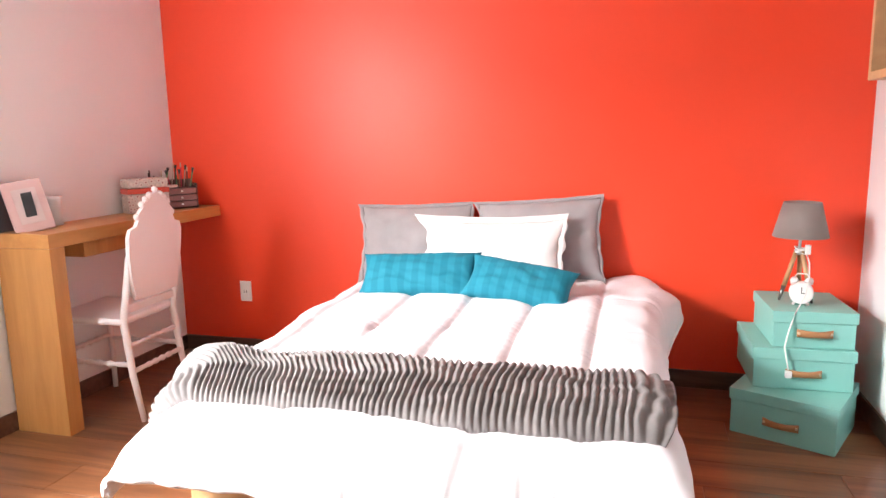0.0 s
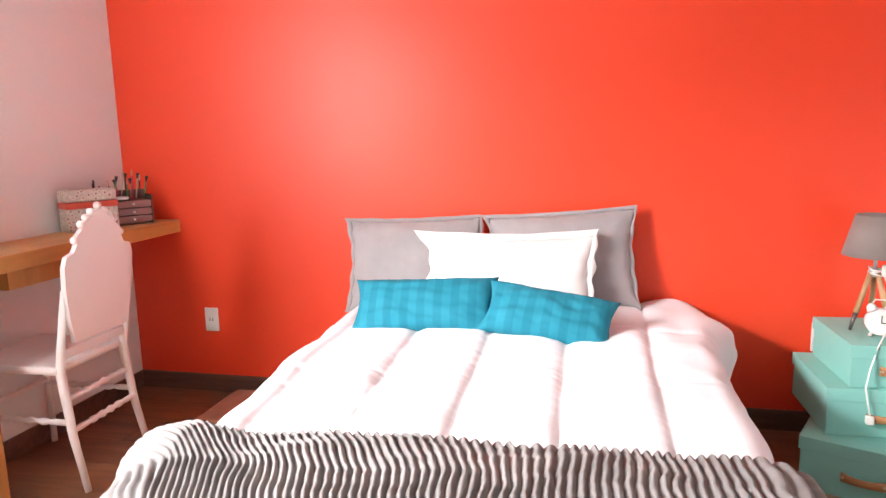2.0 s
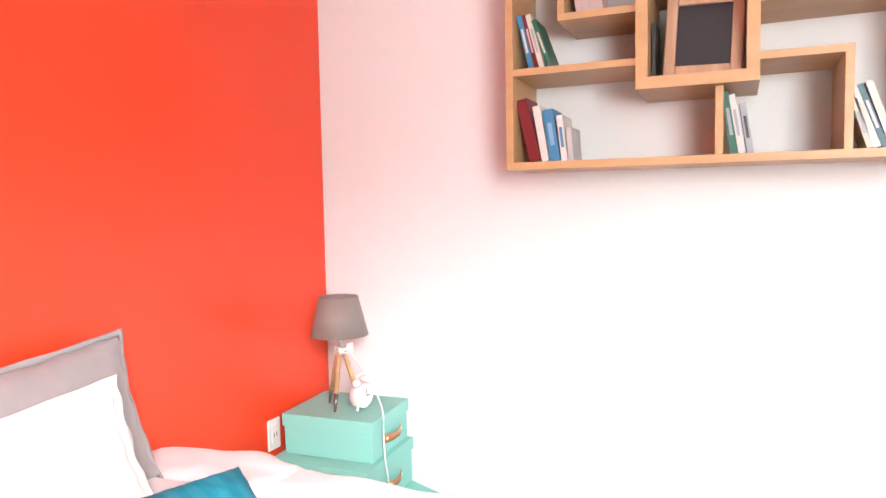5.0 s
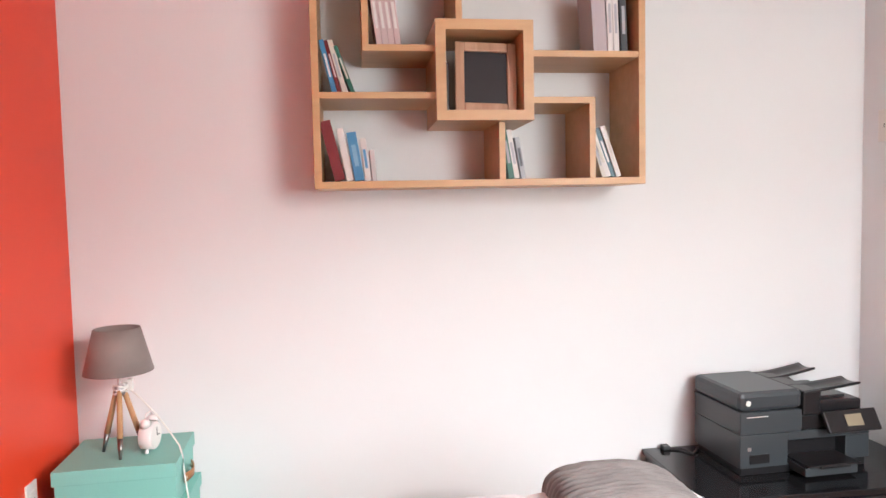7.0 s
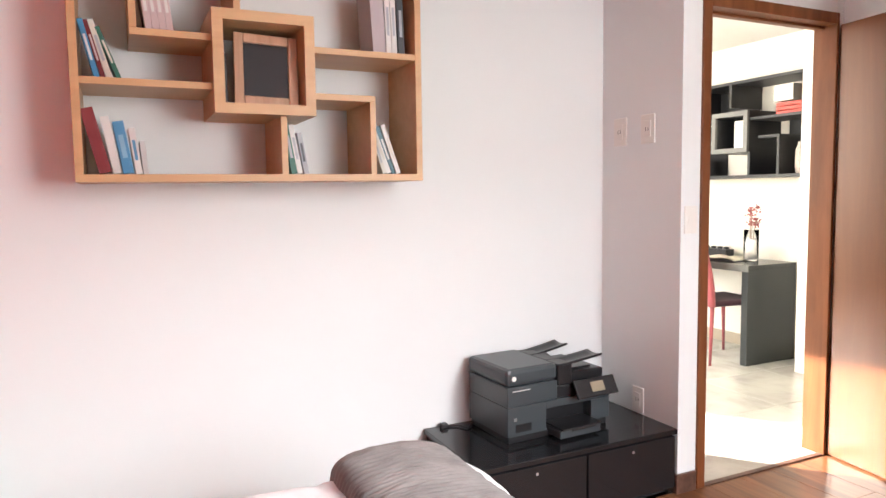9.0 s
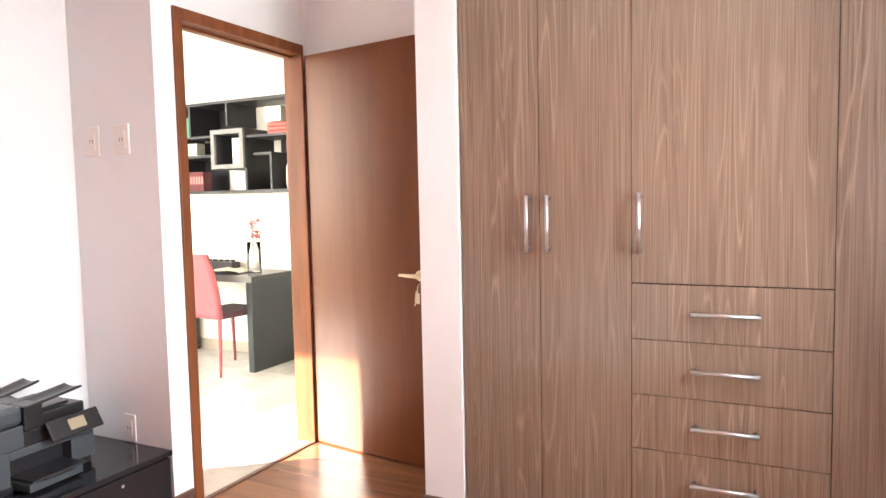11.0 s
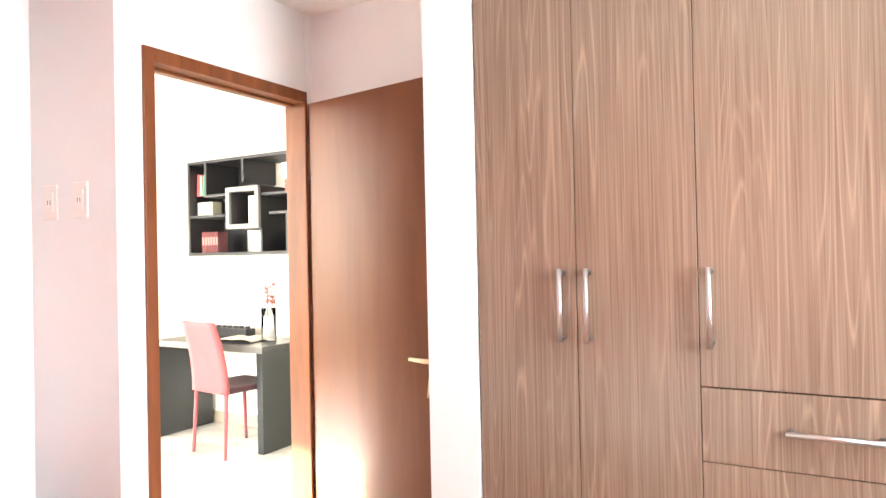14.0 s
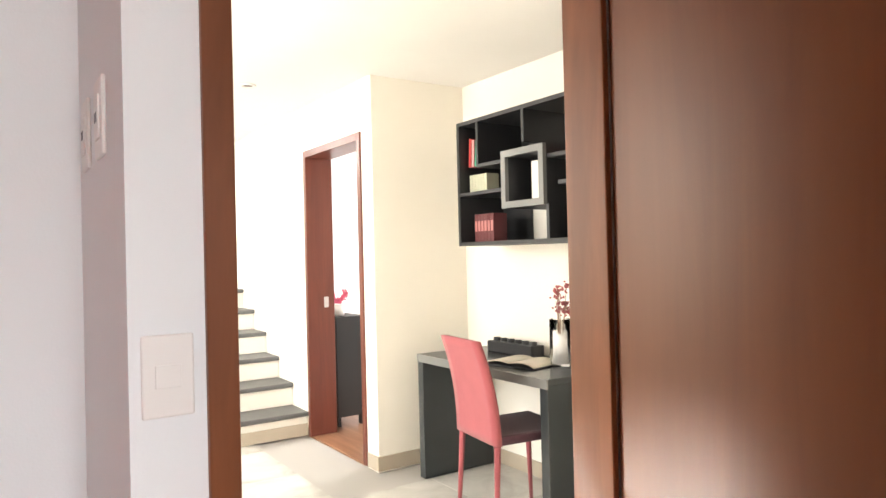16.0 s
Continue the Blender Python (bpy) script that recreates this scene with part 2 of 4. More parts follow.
def thing(name, label, category, m=None, group=""):
    ob = tagged(new(name), label, category, group)
    if m is not None:
        ob.matrix_basis = m
    return ob


def single(name, bm, material, label, category, m=None, group=""):
    return tagged(part(name, bm, material, None, "", m), label, category, group)


def setting(name, bm, material, label=""):
    return tagged(part(name, bm, material), label, kind="structure")


# ---- structure ----
setting("wall_north", boxes((XW - 0.15, XE + 0.15, 0, 0.15, -0.1, HC)), M_RED, "bright orange-red painted feature wall behind the bed")
WY0, WY1, WZ0, WZ1 = -2.2, -3.4, 0.9, 2.2
setting("wall_west", boxes((XW - 0.15, XW, 0, WY0, -0.1, HC), (XW - 0.15, XW, WY1, -4.3, -0.1, HC),
                           (XW - 0.15, XW, WY0, WY1, -0.1, WZ0), (XW - 0.15, XW, WY0, WY1, WZ1, HC)), M_WHITE, "white painted wall beside the desk")
setting("wall_east", boxes((XE, XE + 0.15, 0, YJ, -0.1, HC)), M_WHITE, "white painted wall with the maple wall shelf")
setting("wall_jog", boxes((XD, XE + 0.15, YJ, DY0 + 0.015, -0.1, HC)), M_WHITE, "white painted corner pier beside the door")
setting("wall_door", boxes((XD, HX0, DY1 - 0.018, YR, -0.1, HC), (XD, HX0, DY0 + 0.015, DY1 - 0.015, DZ + 0.015, HC)), M_WHITE, "white painted wall over the bedroom door")
setting("wall_recess", boxes((2.39, HX0, YR, YR - 0.15, -0.1, HC)), M_WHITE, "white painted wall behind the open door")
setting("wall_nib", boxes((2.395, 2.57, -3.553, YR, -0.1, HC)), M_WHITE, "white painted nib wall beside the wardrobe")
setting("wall_south", boxes((XW - 0.15, 2.395, -4.15, -4.3, -0.1, HC)), M_WHITE, "white wall behind the wardrobe")
setting("ceiling", boxes((XW - 0.15, XE + 0.15, 0.15, -4.3, HC, HC + 0.12)), M_CEIL, "plain white bedroom ceiling")
setting("subfloor", boxes((XW - 0.15, 3.505, 0.15, -4.3, -0.12, -0.012), (3.505, XE + 0.15, 0.15, -3.2, -0.12, -0.012)), M_GAP)

# hall
setting("hall_wall_side", boxes((XE + 0.15, XE + 0.16, HYN, -3.2, -0.1, HC), (HX0 - 0.02, HX0, YR - 0.15, HYS, -0.1, HC)), M_CREAM)
# the opening at x 4.4 to 5.2 is added for the side fill lamp
setting("hall_wall_north", boxes((XE + 0.15, 4.4, HYN, HYN + 0.15, -0.1, HC), (5.2, 5.65, HYN, HYN + 0.15, -0.1, HC), (4.4, 5.2, HYN, HYN + 0.15, -0.1, 0.7), (4.4, 5.2, HYN, HYN + 0.15, 2.4, HC), (7.6, HXE, HYN, HYN + 0.15, -0.1, HC), (5.65, 7.6, HYN, HYN + 0.15, -0.1, 0.4), (5.65, 7.6, HYN, HYN + 0.15, 2.4, HC)), M_CREAM, "cream painted hall wall")
setting("hall_wall_desk", boxes((HX0, HXC, HYS - 0.15, HYS, -0.1, HC)), M_CREAM, "cream painted hall wall behind the black desk")
setting("hall_wall_pier", boxes((HX0, 4.575, HYS, -5.25, -0.1, HC)), M_CREAM, "cream painted pier beside the black desk")
FX0, FX1 = 6.40, 7.24
setting("hall_wall_door", boxes((HXC, FX0 - 0.045, HYD, HYS - 0.15, -0.1, HC), (FX1 + 0.045, HXE, HYD, HYD - 0.15, -0.1, HC), (FX0 - 0.045, FX1 + 0.045, HYD, HYD - 0.15, 2.12, HC)), M_CREAM, "cream painted hall wall with a far door")
setting("hall_wall_east", boxes((HXE, HXE + 0.1, HYN + 0.15, HYD - 0.15, -0.1, HC + 0.6)), M_CREAM)
setting("hall_ceiling", boxes((HX0, HXE, HYN + 0.15, HYS - 0.15, HC, HC + 0.12)), M_CEIL, "white hall ceiling")
setting("hall_subfloor", boxes((3.505, HXE, HYN + 0.15, HYD, -0.12, -0.012), (3.505, FX0, HYD, HYS - 0.15, -0.12, -0.012)), M_GROUT)
setting("hall_skirting", boxes((HXC, FX0 - 0.06, HYD, HYD + 0.012, 0, 0.09), (HXC - 0.012, HXC, HYD + 0.012, HYS, 0, 0.09), (4.575, HXC - 0.012, HYS, HYS + 0.012, 0, 0.09), (7.30, 7.31, HYD + 0.012, -3.8, 0, 0.09), bevel=0.002), M_SKIRT, "beige tile skirting along the cream hall wall")
# far room
setting("far_room_walls", boxes((HXC, HXC + 0.1, HYS - 0.15, -7.5, -0.1, HC), (HXC, 8.7, -7.5, -7.6, -0.1, HC), (8.7, 8.8, HYD - 0.15, -7.6, -0.1, HC)), M_WHITE)
setting("far_room_ceiling", boxes((HXC, 8.8, HYS - 0.15, -7.6, HC, HC + 0.1), (HXC, 8.8, HYD - 0.15, HYS - 0.15, HC, HC + 0.1)), M_CEIL)
setting("far_room_floor", boxes((FX0, 8.8, HYD, -7.6, -0.12, 0.0)), M_FARFLOOR, "brown wooden floor of the far room")

setting("baseboard", boxes((XW, XE, -0.013, 0, 0, 0.085), (XW, XW + 0.013, -0.013, YF, 0, 0.085), (XE - 0.013, XE, -0.013, YJ, 0, 0.085),
                           (XD, XE - 0.013, YJ, YJ + 0.013, 0, 0.085), (XD - 0.013, XD, YJ + 0.013, DY0 + 0.05, 0, 0.085), (2.397, 2.583, -3.553, -3.54, 0, 0.07),
                           (2.57, 2.583, -3.553, YR, 0, 0.07), (2.583, XD, YR, YR + 0.013, 0, 0.085), bevel=0.003), M_BASE, "dark brown wooden baseboard")

# ---- bedroom door ----
door = tagged(thing("door_1", "open brown veneered bedroom door in a wooden frame", "door"), kind="structure")
for nm, spec in (("jamb", (XD - 0.012, HX0 + 0.012, DY0, DY0 + 0.045, 0, DZ + 0.05)), ("jamb", (XD - 0.012, HX0 + 0.012, DY1 - 0.017, DY1, 0, DZ + 0.05)), ("head_jamb", (XD - 0.012, HX0 + 0.012, DY1, DY0, DZ, DZ + 0.05)),
                 ("stop", (XD + 0.05, XD + 0.09, DY0 - 0.012, DY0, 0, DZ)), ("stop", (XD + 0.05, XD + 0.09, DY1, DY0 - 0.012, DZ - 0.012, DZ)),
                 ("threshold_strip", (XD - 0.01, XD + 0.02, DY1, DY0, 0.0, 0.006))):
    part(nm, boxes(spec, bevel=0.003), M_FRAME if nm != "threshold_strip" else M_BASE, door)
leaf = part("door_leaf", boxes((-0.775, 0, -0.02, 0.02, 0.008, DZ - 0.005), bevel=0.002), M_DOOR, door, "", pose(XD - 0.020, -4.053, 0, 0, 0, -8.5))
bm = bmesh.new()
for s in (-1, 1):
    tube(bm, [(-0.715, s * 0.02, 0.93), (-0.715, s * 0.027, 0.93)], 0.026, 20)
    tube(bm, [(-0.715, s * 0.02, 0.93), (-0.715, s * 0.052, 0.93), (-0.70, s * 0.058, 0.93), (-0.615, s * 0.056, 0.932)], [0.010, 0.010, 0.010, 0.007], 12)
part("door_handle", bm, M_BRASS, leaf, "pale brass lever handle")
part("latch_plate", boxes((-0.7765, -0.775, -0.012, 0.012, 0.86, 1.0)), M_BRASS, leaf)
bm = bmesh.new()
tube(bm, [(-0.715, 0.03, 0.895), (-0.715, 0.045, 0.88), (-0.712, 0.045, 0.85)], 0.003, 8)
box(bm, -0.724, -0.704, 0.043, 0.046, 0.80, 0.85, 0.001)
tube(bm, [(-0.705, 0.045, 0.86), (-0.698, 0.047, 0.79)], 0.003, 6)
part("key", bm, M_BRASS, leaf, "small bunch of hanging keys")

# ---- wardrobe ----
ward = thing("built_in_wardrobe", "full-height fitted wardrobe in brown zebra-grain veneer with steel bar handles", "wardrobe")
part("carcass", boxes((XW + 0.004, 2.392, -4.14, YF - 0.022, 0.0, HC - 0.004)), M_GAP, ward)


def bar_handle(parent, p, vertical, length=0.21):
    bm = bmesh.new()
    a = length / 2
    q = (lambda d, k: (0, d, k)) if vertical else (lambda d, k: (k, d, 0))
    tube(bm, [q(0.034, -a), q(0.034, a)], 0.0068, 16)
    hd = part("handle", bm, M_STEEL, parent, "brushed steel bar handle", pose(*p))
    for k in (-a + 0.012, a - 0.012):
        part("handle_post", tube(bmesh.new(), [q(0, k), q(0.029, k)], 0.0075, 12), M_DSTEEL, hd)


seams = [2.390, 2.072, 1.738, 1.117, 0.800, XW + 0.006]
g = 0.0011
for i, (a, c, hx) in enumerate(((2.390, 2.072, 2.112), (2.072, 1.738, 2.034), (1.117, 0.800, 0.838), (0.800, XW + 0.006, 0.758))):
    d = part("wardrobe_door", boxes((a - g, c + g, YF - 0.02, YF, 0.008, HC - 0.01), bevel=0.0015), M_WARD, ward)
    bar_handle(d, (hx, YF, 1.185), True)
d = part("wardrobe_door", boxes((1.738 - g, 1.117 + g, YF - 0.02, YF, 0.9765, HC - 0.01), bevel=0.0015), M_WARD, ward)
bar_handle(d, (1.707, YF, 1.185), True)
zs = [0.974, 0.778, 0.581, 0.385, 0.186, 0.008]
for z1, z0 in zip(zs, zs[1:]):
    proud = 0.006 if z0 < 0.01 else 0.0
    d = part("drawer_front", boxes((1.738 - g, 1.117 + g, YF - 0.02, YF + proud, z0 + g, z1 - g), bevel=0.0015), M_WARD, ward)
    bar_handle(d, (1.43, YF + proud, (z0 + z1) / 2 + 0.003), False, 0.215)

# ---- desk along the west wall ----
desk = thing("desk", "honey-coloured wooden wall desk with a thick panel leg", "desk")
part("desktop", boxes((XW + 0.002, 0.835, -1.16, -0.003, 0.785, 0.843), bevel=0.002), wood("honey_top", (0.42, 0.185, 0.05), (0.58, 0.29, 0.095), 1, 1.5, 9, 0.38, (0.3, 0.7)), desk)
part("panel_leg", boxes((XW + 0.015, 0.835, -1.16, -1.085, 0, 0.784), bevel=0.002), M_DESK, desk)
part("drawer_box", boxes((XW + 0.01, 0.80, -0.95, -0.35, 0.715, 0.784), bevel=0.002), M_DESK, desk)

# ---- wall shelf ----
shelf = thing("wall_shelf", "maple wall shelf with a proud square compartment in the middle", "shelf")
SX = 3.72
y0, y1, z0, z1, t = -0.885, -2.03, 1.338, 2.10, 0.024
for nm, s in (("bottom_board", (SX, XE - 0.002, y1, y0, z0, z0 + t)), ("top_board", (SX, XE - 0.002, y1, y0, z1 - t, z1)),
              ("side_board", (SX, XE - 0.002, y0 - t, y0, z0 + t, z1 - t)), ("side_board", (SX, XE - 0.002, y1, y1 + t, z0 + t, z1 - t)),
              ("shelf_board", (SX + 0.002, XE - 0.002, -1.292, y0 - t, 1.634, 1.656)), ("shelf_board", (SX + 0.002, XE - 0.002, -1.292, -1.053, 1.790, 1.812)),
              ("divider", (SX + 0.002, XE - 0.002, -1.075, -1.053, 1.812, z1 - t)), ("divider", (SX + 0.002, XE - 0.002, -1.388, -1.366, 1.888, z1 - t)),
              ("shelf_board", (SX + 0.002, XE - 0.002, y1 + t, -1.622, 1.775, 1.797)), ("shelf_board", (SX + 0.002, XE - 0.002, -1.850, -1.622, 1.618, 1.640)),
              ("divider", (SX + 0.002, XE - 0.002, -1.850, -1.828, z0 + t, 1.618)), ("divider", (SX + 0.002, XE - 0.002, -1.530, -1.508, z0 + t, 1.556))):
    part(nm, boxes(s, bevel=0.0012), M_SHELF, shelf)
q = 0.034
part("square_frame", boxes((SX - 0.035, XE - 0.002, -1.292 - q, -1.292, 1.557, 1.888), (SX - 0.035, XE - 0.002, -1.622, -1.622 + q, 1.557, 1.888),
                           (SX - 0.035, XE - 0.002, -1.622 + q, -1.292 - q, 1.557, 1.557 + q), (SX - 0.035, XE - 0.002, -1.622 + q, -1.292 - q, 1.888 - q, 1.888)), M_SHELF, shelf)

# ---- bed ----
BX0, BX1, BY0, BY1, BZ = 1.81, 3.11, -0.02, -1.80, 0.50
bed = thing("bed_base", "light wooden bed base under a white mattress", "bed")
part("base", boxes((BX0 + 0.10, BX1 - 0.02, BY1 - 0.015, BY0, 0.06, 0.42), bevel=0.006), M_BEDBASE, bed)
part("mattress", boxes((BX0 + 0.11, BX1 - 0.03, BY1 + 0.03, BY0, 0.42, BZ - 0.03), bevel=0.03), M_DUVET, bed)
for x in (BX0 + 0.1, BX1 - 0.1):
    for y in (BY0 - 0.1, BY1 + 0.12):
        part("leg", boxes((x - 0.03, x + 0.03, y - 0.03, y + 0.03, 0, 0.06)), M_BEDBASE, bed)


QW, QL = BX1 - BX0 - 0.06, BY0 - BY1 - 0.03      # flat part of the quilt


def bend(d, r):
    """Arc length d past the start of an edge of radius r: outward reach and drop."""
    if d <= 0:
        return d, 0.0
    a = min(d / r, 1.42)
    e = d - a * r
    return r * math.sin(a) + e * math.cos(a), r * (1 - math.cos(a)) + e * math.sin(a)


def quilt_base(s, r):
    """s across from the start of one edge to the other, r from the head to the foot."""
    c = max(0.0, min(1.0, s / QW))
    if s < 0:
        out, dz1 = bend(-s, 0.085)
        x = BX0 + 0.035 - out
    elif s > QW:
        out, dz1 = bend(s - QW, 0.085)
        x = BX1 - 0.04 + out
    else:
        x, dz1 = BX0 + 0.035 + c * (BX1 - BX0 - 0.075), 0.0
    out, dz2 = bend(r - QL, 0.22)
    y = BY0 - (QL + out if r > QL else r) - 0.075 * min(1, r / QL) * (1 - c)
    x += (0.03 * min(r, QL) + 0.070 * max(0.0, min(r, QL) - 0.9)) * (1 - c)
    if s > QW:
        k = min(1.0, (s - QW) / 0.10)
        x += 0.085 * k * math.exp(-((r - 0.25) / 0.13) ** 2) + 0.05 * k * max(0.0, (r - 1.6) / 0.4)
    return Vector((x, y, BZ + 0.028 - (dz1 ** 3 + dz2 ** 3) ** (1 / 3)))


def along_normal(s, r, h):
    p = quilt_base(s, r)
    n = (quilt_base(s + 0.004, r) - p).cross(p - quilt_base(s, r + 0.004))
    if n.length < 1e-9:
        return p
    return p + n.normalized() * h


def quilt_height(s, r):
    cs, cr = (s - 0.02) / 0.27, r / 0.47
    seam = abs(cs - round(cs)) * 0.27
    if s < -0.06 or s > QW + 0.06:
        seam = 0.12
    k = 1 - 0.65 * max(0.0, min(1.0, (r - QL + 0.15) / 0.15))
    h = k * (0.024 * (1 - math.exp(-seam / 0.022)) - 0.016)
    h -= k * 0.005 * math.exp(-(abs(cr - round(cr)) * 0.47 / 0.016) ** 2)
    h += 0.016 * noise.noise(Vector((s * 3.3, r * 3.0, 1))) + 0.007 * noise.noise(Vector((s * 12, r * 7, 4)))
    h += 0.0050 * math.exp(-seam / 0.045) * noise.noise(Vector((s * 9, r * 38, 6)))
    f = max(0.0, min(1.0, (r - QL - 0.06) / 0.16))
    h += f * (0.016 * noise.noise(Vector((s * 17, r * 3, 8))) + 0.006 * noise.noise(Vector((s * 42, r * 5, 3))))
    g = max(0.0, min(1.0, max(-s, s - QW) / 0.2))
    return h + g * 0.022 * noise.noise(Vector((s * 2, r * 7, 5)))


QS0, QS1, QHF = -0.20, QW + 0.30, 0.235


def duvet_fn(u, v):
    s = QS0 + u * (QS1 - 0.16 * math.exp(-((v - 0.09) / 0.10) ** 2) - QS0)
    hem = QHF + 0.012 * noise.noise(Vector((s * 9, 0, 2))) + 0.02 * max(0.0, s / QW)
    r = v * (QL + hem)
    return along_normal(s, r, quilt_height(s, r))


duvet = thing("duvet", "puffy white channel-quilted duvet spread over the bed", "bedding")
bm = bmesh.new()
surface(bm, duvet_fn, 200, 180)
quilt = part("quilt_top", bm, M_DUVET, duvet)
sol = quilt.modifiers.new("thick", "SOLIDIFY")
sol.thickness, sol.offset = 0.018, -1
part("hem", tube(bmesh.new(), [Vector(duvet_fn(i / 160, 1.0)) + Vector((0, 0.004, -0.004)) for i in range(161)], 0.011, 8), M_DUVET, duvet)
part("hem", tube(bmesh.new(), [Vector(duvet_fn(1.0, i / 160)) + Vector((-0.006, 0, -0.004)) for i in range(161)], 0.011, 8), M_DUVET, duvet)
part("hem", tube(bmesh.new(), [Vector(duvet_fn(0.0, i / 160)) + Vector((0.006, 0, -0.004)) for i in range(161)], 0.011, 8), M_DUVET, duvet)


def blanket_fn(u, v):
    s = -0.145 + u * (QW + 0.195)
    c = max(0.0, min(1.0, s / QW))
    left = math.exp(-max(0.0, s + 0.145) / 0.16)
    r0 = 1.44 + 0.012 * math.sin(s * 6) + 0.03 * left
    r1 = 1.745 + 0.055 * c
    r = r0 + v * (r1 - r0)
    rr = r - r0
    f = max(0.0, 1 - max(0.0, s) / 0.85)
    shift = 1.15 * f * max(0.0, 0.20 - rr) + 0.05 * f * math.sin(rr * 14) * 0.4
    shift += 0.006 * noise.noise(Vector((s * 9, rr * 34, 2))) + 0.008 * noise.noise(Vector((s * 3, rr * 12, 9)))
    rib = 0.5 + 0.5 * math.cos(2 * math.pi * (s + shift + 0.35 * min(s, 0.85) * (1 - min(s, 0.85) / 1.7)) / 0.0225)
    h = 0.030 + (0.0125 + 0.004 * noise.noise(Vector((s * 30, rr * 22, 7)))) * rib ** 0.6 + 0.020 * noise.noise(Vector((s * 4.5, rr * 6, 11))) * (0.4 + f)
    h += 0.030 * math.sin(math.pi * v) ** 0.7 + 0.02 * left
    h += 0.014 * f * math.exp(-((rr - 0.15 - 0.05 * math.sin(s * 11)) / 0.05) ** 2)
    h -= 0.055 * math.exp(-min(v, 1 - v) * 0.37 / 0.012)
    return along_normal(s, r, quilt_height(s, r) * 0.15 + h)


bm = bmesh.new()
surface(bm, blanket_fn, 640, 60)
throw = single("throw_blanket", bm, M_BLANKET, "ribbed grey plush throw folded across the foot of the bed", "blanket")
sol = throw.modifiers.new("thick", "SOLIDIFY")
sol.thickness, sol.offset = 0.02, -1


def pillow(name, w, h, t, material, label, m, flange=0.0, group="", sag=0.0, seed=0, pinch=0.05):
    bm = bmesh.new()
    for side in (1, -1):
        def fn(u, v):
            a, c = 2 * u - 1, 2 * v - 1
            k = max(0.0, (1 - abs(a) ** 2.6) * (1 - abs(c) ** 2.6)) ** (0.66 if flange else 0.5)
            wr = noise.noise(Vector((a * 3 + seed, c * 3, side))) * 0.012 * k
            pin = 1 - 0.05 * (1 - a * a) * abs(c) ** 3
            pinx = 1 - pinch * (1 - c * c) * abs(a) ** 3
            if not flange:
                pin -= 0.06 * (1 - a * a) * abs(c) ** 2
                gather = math.exp(-(1 - abs(c)) / 0.22) * noise.noise(Vector((a * 13 + seed, c * 1.5, side)))
                wr += (0.007 * gather + 0.003 * noise.noise(Vector((a * 6 + seed, c * 5 + a * 4, 3)))) * min(1.0, k * 2)
            fl = 0.007 * math.sin(a * 17 + seed) * (abs(c) ** 12) + 0.007 * math.sin(c * 15 + seed) * (abs(a) ** 12) if flange else 0
            return (a * w / 2 * pinx, side * (t / 2 * k) + wr + fl, h / 2 * c * pin - sag * (1 - a * a) * max(0, c) * h)
        surface(bm, fn, 64, 32)
    bmesh.ops.remove_doubles(bm, verts=bm.verts, dist=0.0006)
    ob = thing(name, label, "pillow", m, group)
    part("cover", bm, material, ob)
    if flange:
        bm = bmesh.new()
        n = 120
        inner, outer = [], []
        for i in range(n):
            s = 4 * i / n
            e, f = int(s), s - int(s)
            a, c = ((-1 + 2 * f, -1), (1, -1 + 2 * f), (1 - 2 * f, 1), (-1, 1 - 2 * f))[e]
            wob = 0.2 * flange * (math.sin(i * 0.9 + seed) + math.sin(i * 0.37 + seed)) - flange * 0.9 * (abs(a * c) ** 5)
            pin = 1 - 0.05 * (1 - a * a) * abs(c) ** 3
            pinx = 1 - pinch * (1 - c * c) * abs(a) ** 3
            sg = sag * (1 - a * a) * max(0, c) * h
            inner.append(bm.verts.new((a * w / 2 * pinx * 0.985, 0, h / 2 * c * pin * 0.985 - sg)))
            outer.append(bm.verts.new((a * (w / 2 + flange) * pinx + wob * abs(a), 0.5 * wob, (h / 2 + flange) * c * pin - sg + 0.25 * wob * abs(c))))
        for i in range(n):
            bm.faces.new((inner[i], inner[(i + 1) % n], outer[(i + 1) % n], outer[i])).smooth = True
        fl = part("flange", bm, material, ob)
        so = fl.modifiers.new("thick", "SOLIDIFY")
        so.thickness = 0.004
    return ob


pillow("pillow", 0.58, 0.38, 0.15, M_GREY, "grey cotton pillow leaning on the orange-red wall", pose(2.01, -0.11, 0.675, -14, -2, 0), 0.014, "bed pillows", 0.0, 1, 0.07)
pillow("pillow", 0.59, 0.40, 0.16, M_GREY, "grey cotton pillow tilted up against the orange-red wall", pose(2.625, -0.12, 0.695, -14, -4, 0), 0.014, "bed pillows", 0.0, 5, 0.11)
pillow("pillow", 0.67, 0.32, 0.16, M_WPIL, "white pillow with eyelet lace ends before the grey ones", pose(2.432, -0.28, 0.668, -24, -1, 0), 0.028, "bed pillows", 0.035, 9, 0.13)
pillow("cushion", 0.54, 0.225, 0.12, M_BLUE, "small turquoise satin cushion with a tone stripe", pose(2.155, -0.52, 0.603, -42, -2, 3), 0, "turquoise cushions", 0.0, 3, 0.09)
pillow("cushion", 0.46, 0.21, 0.12, M_BLUE, "small tilted turquoise satin cushion with a tone stripe", pose(2.605, -0.57, 0.594, -48, 8, -3), 0, "turquoise cushions", 0.0, 6, 0.11)


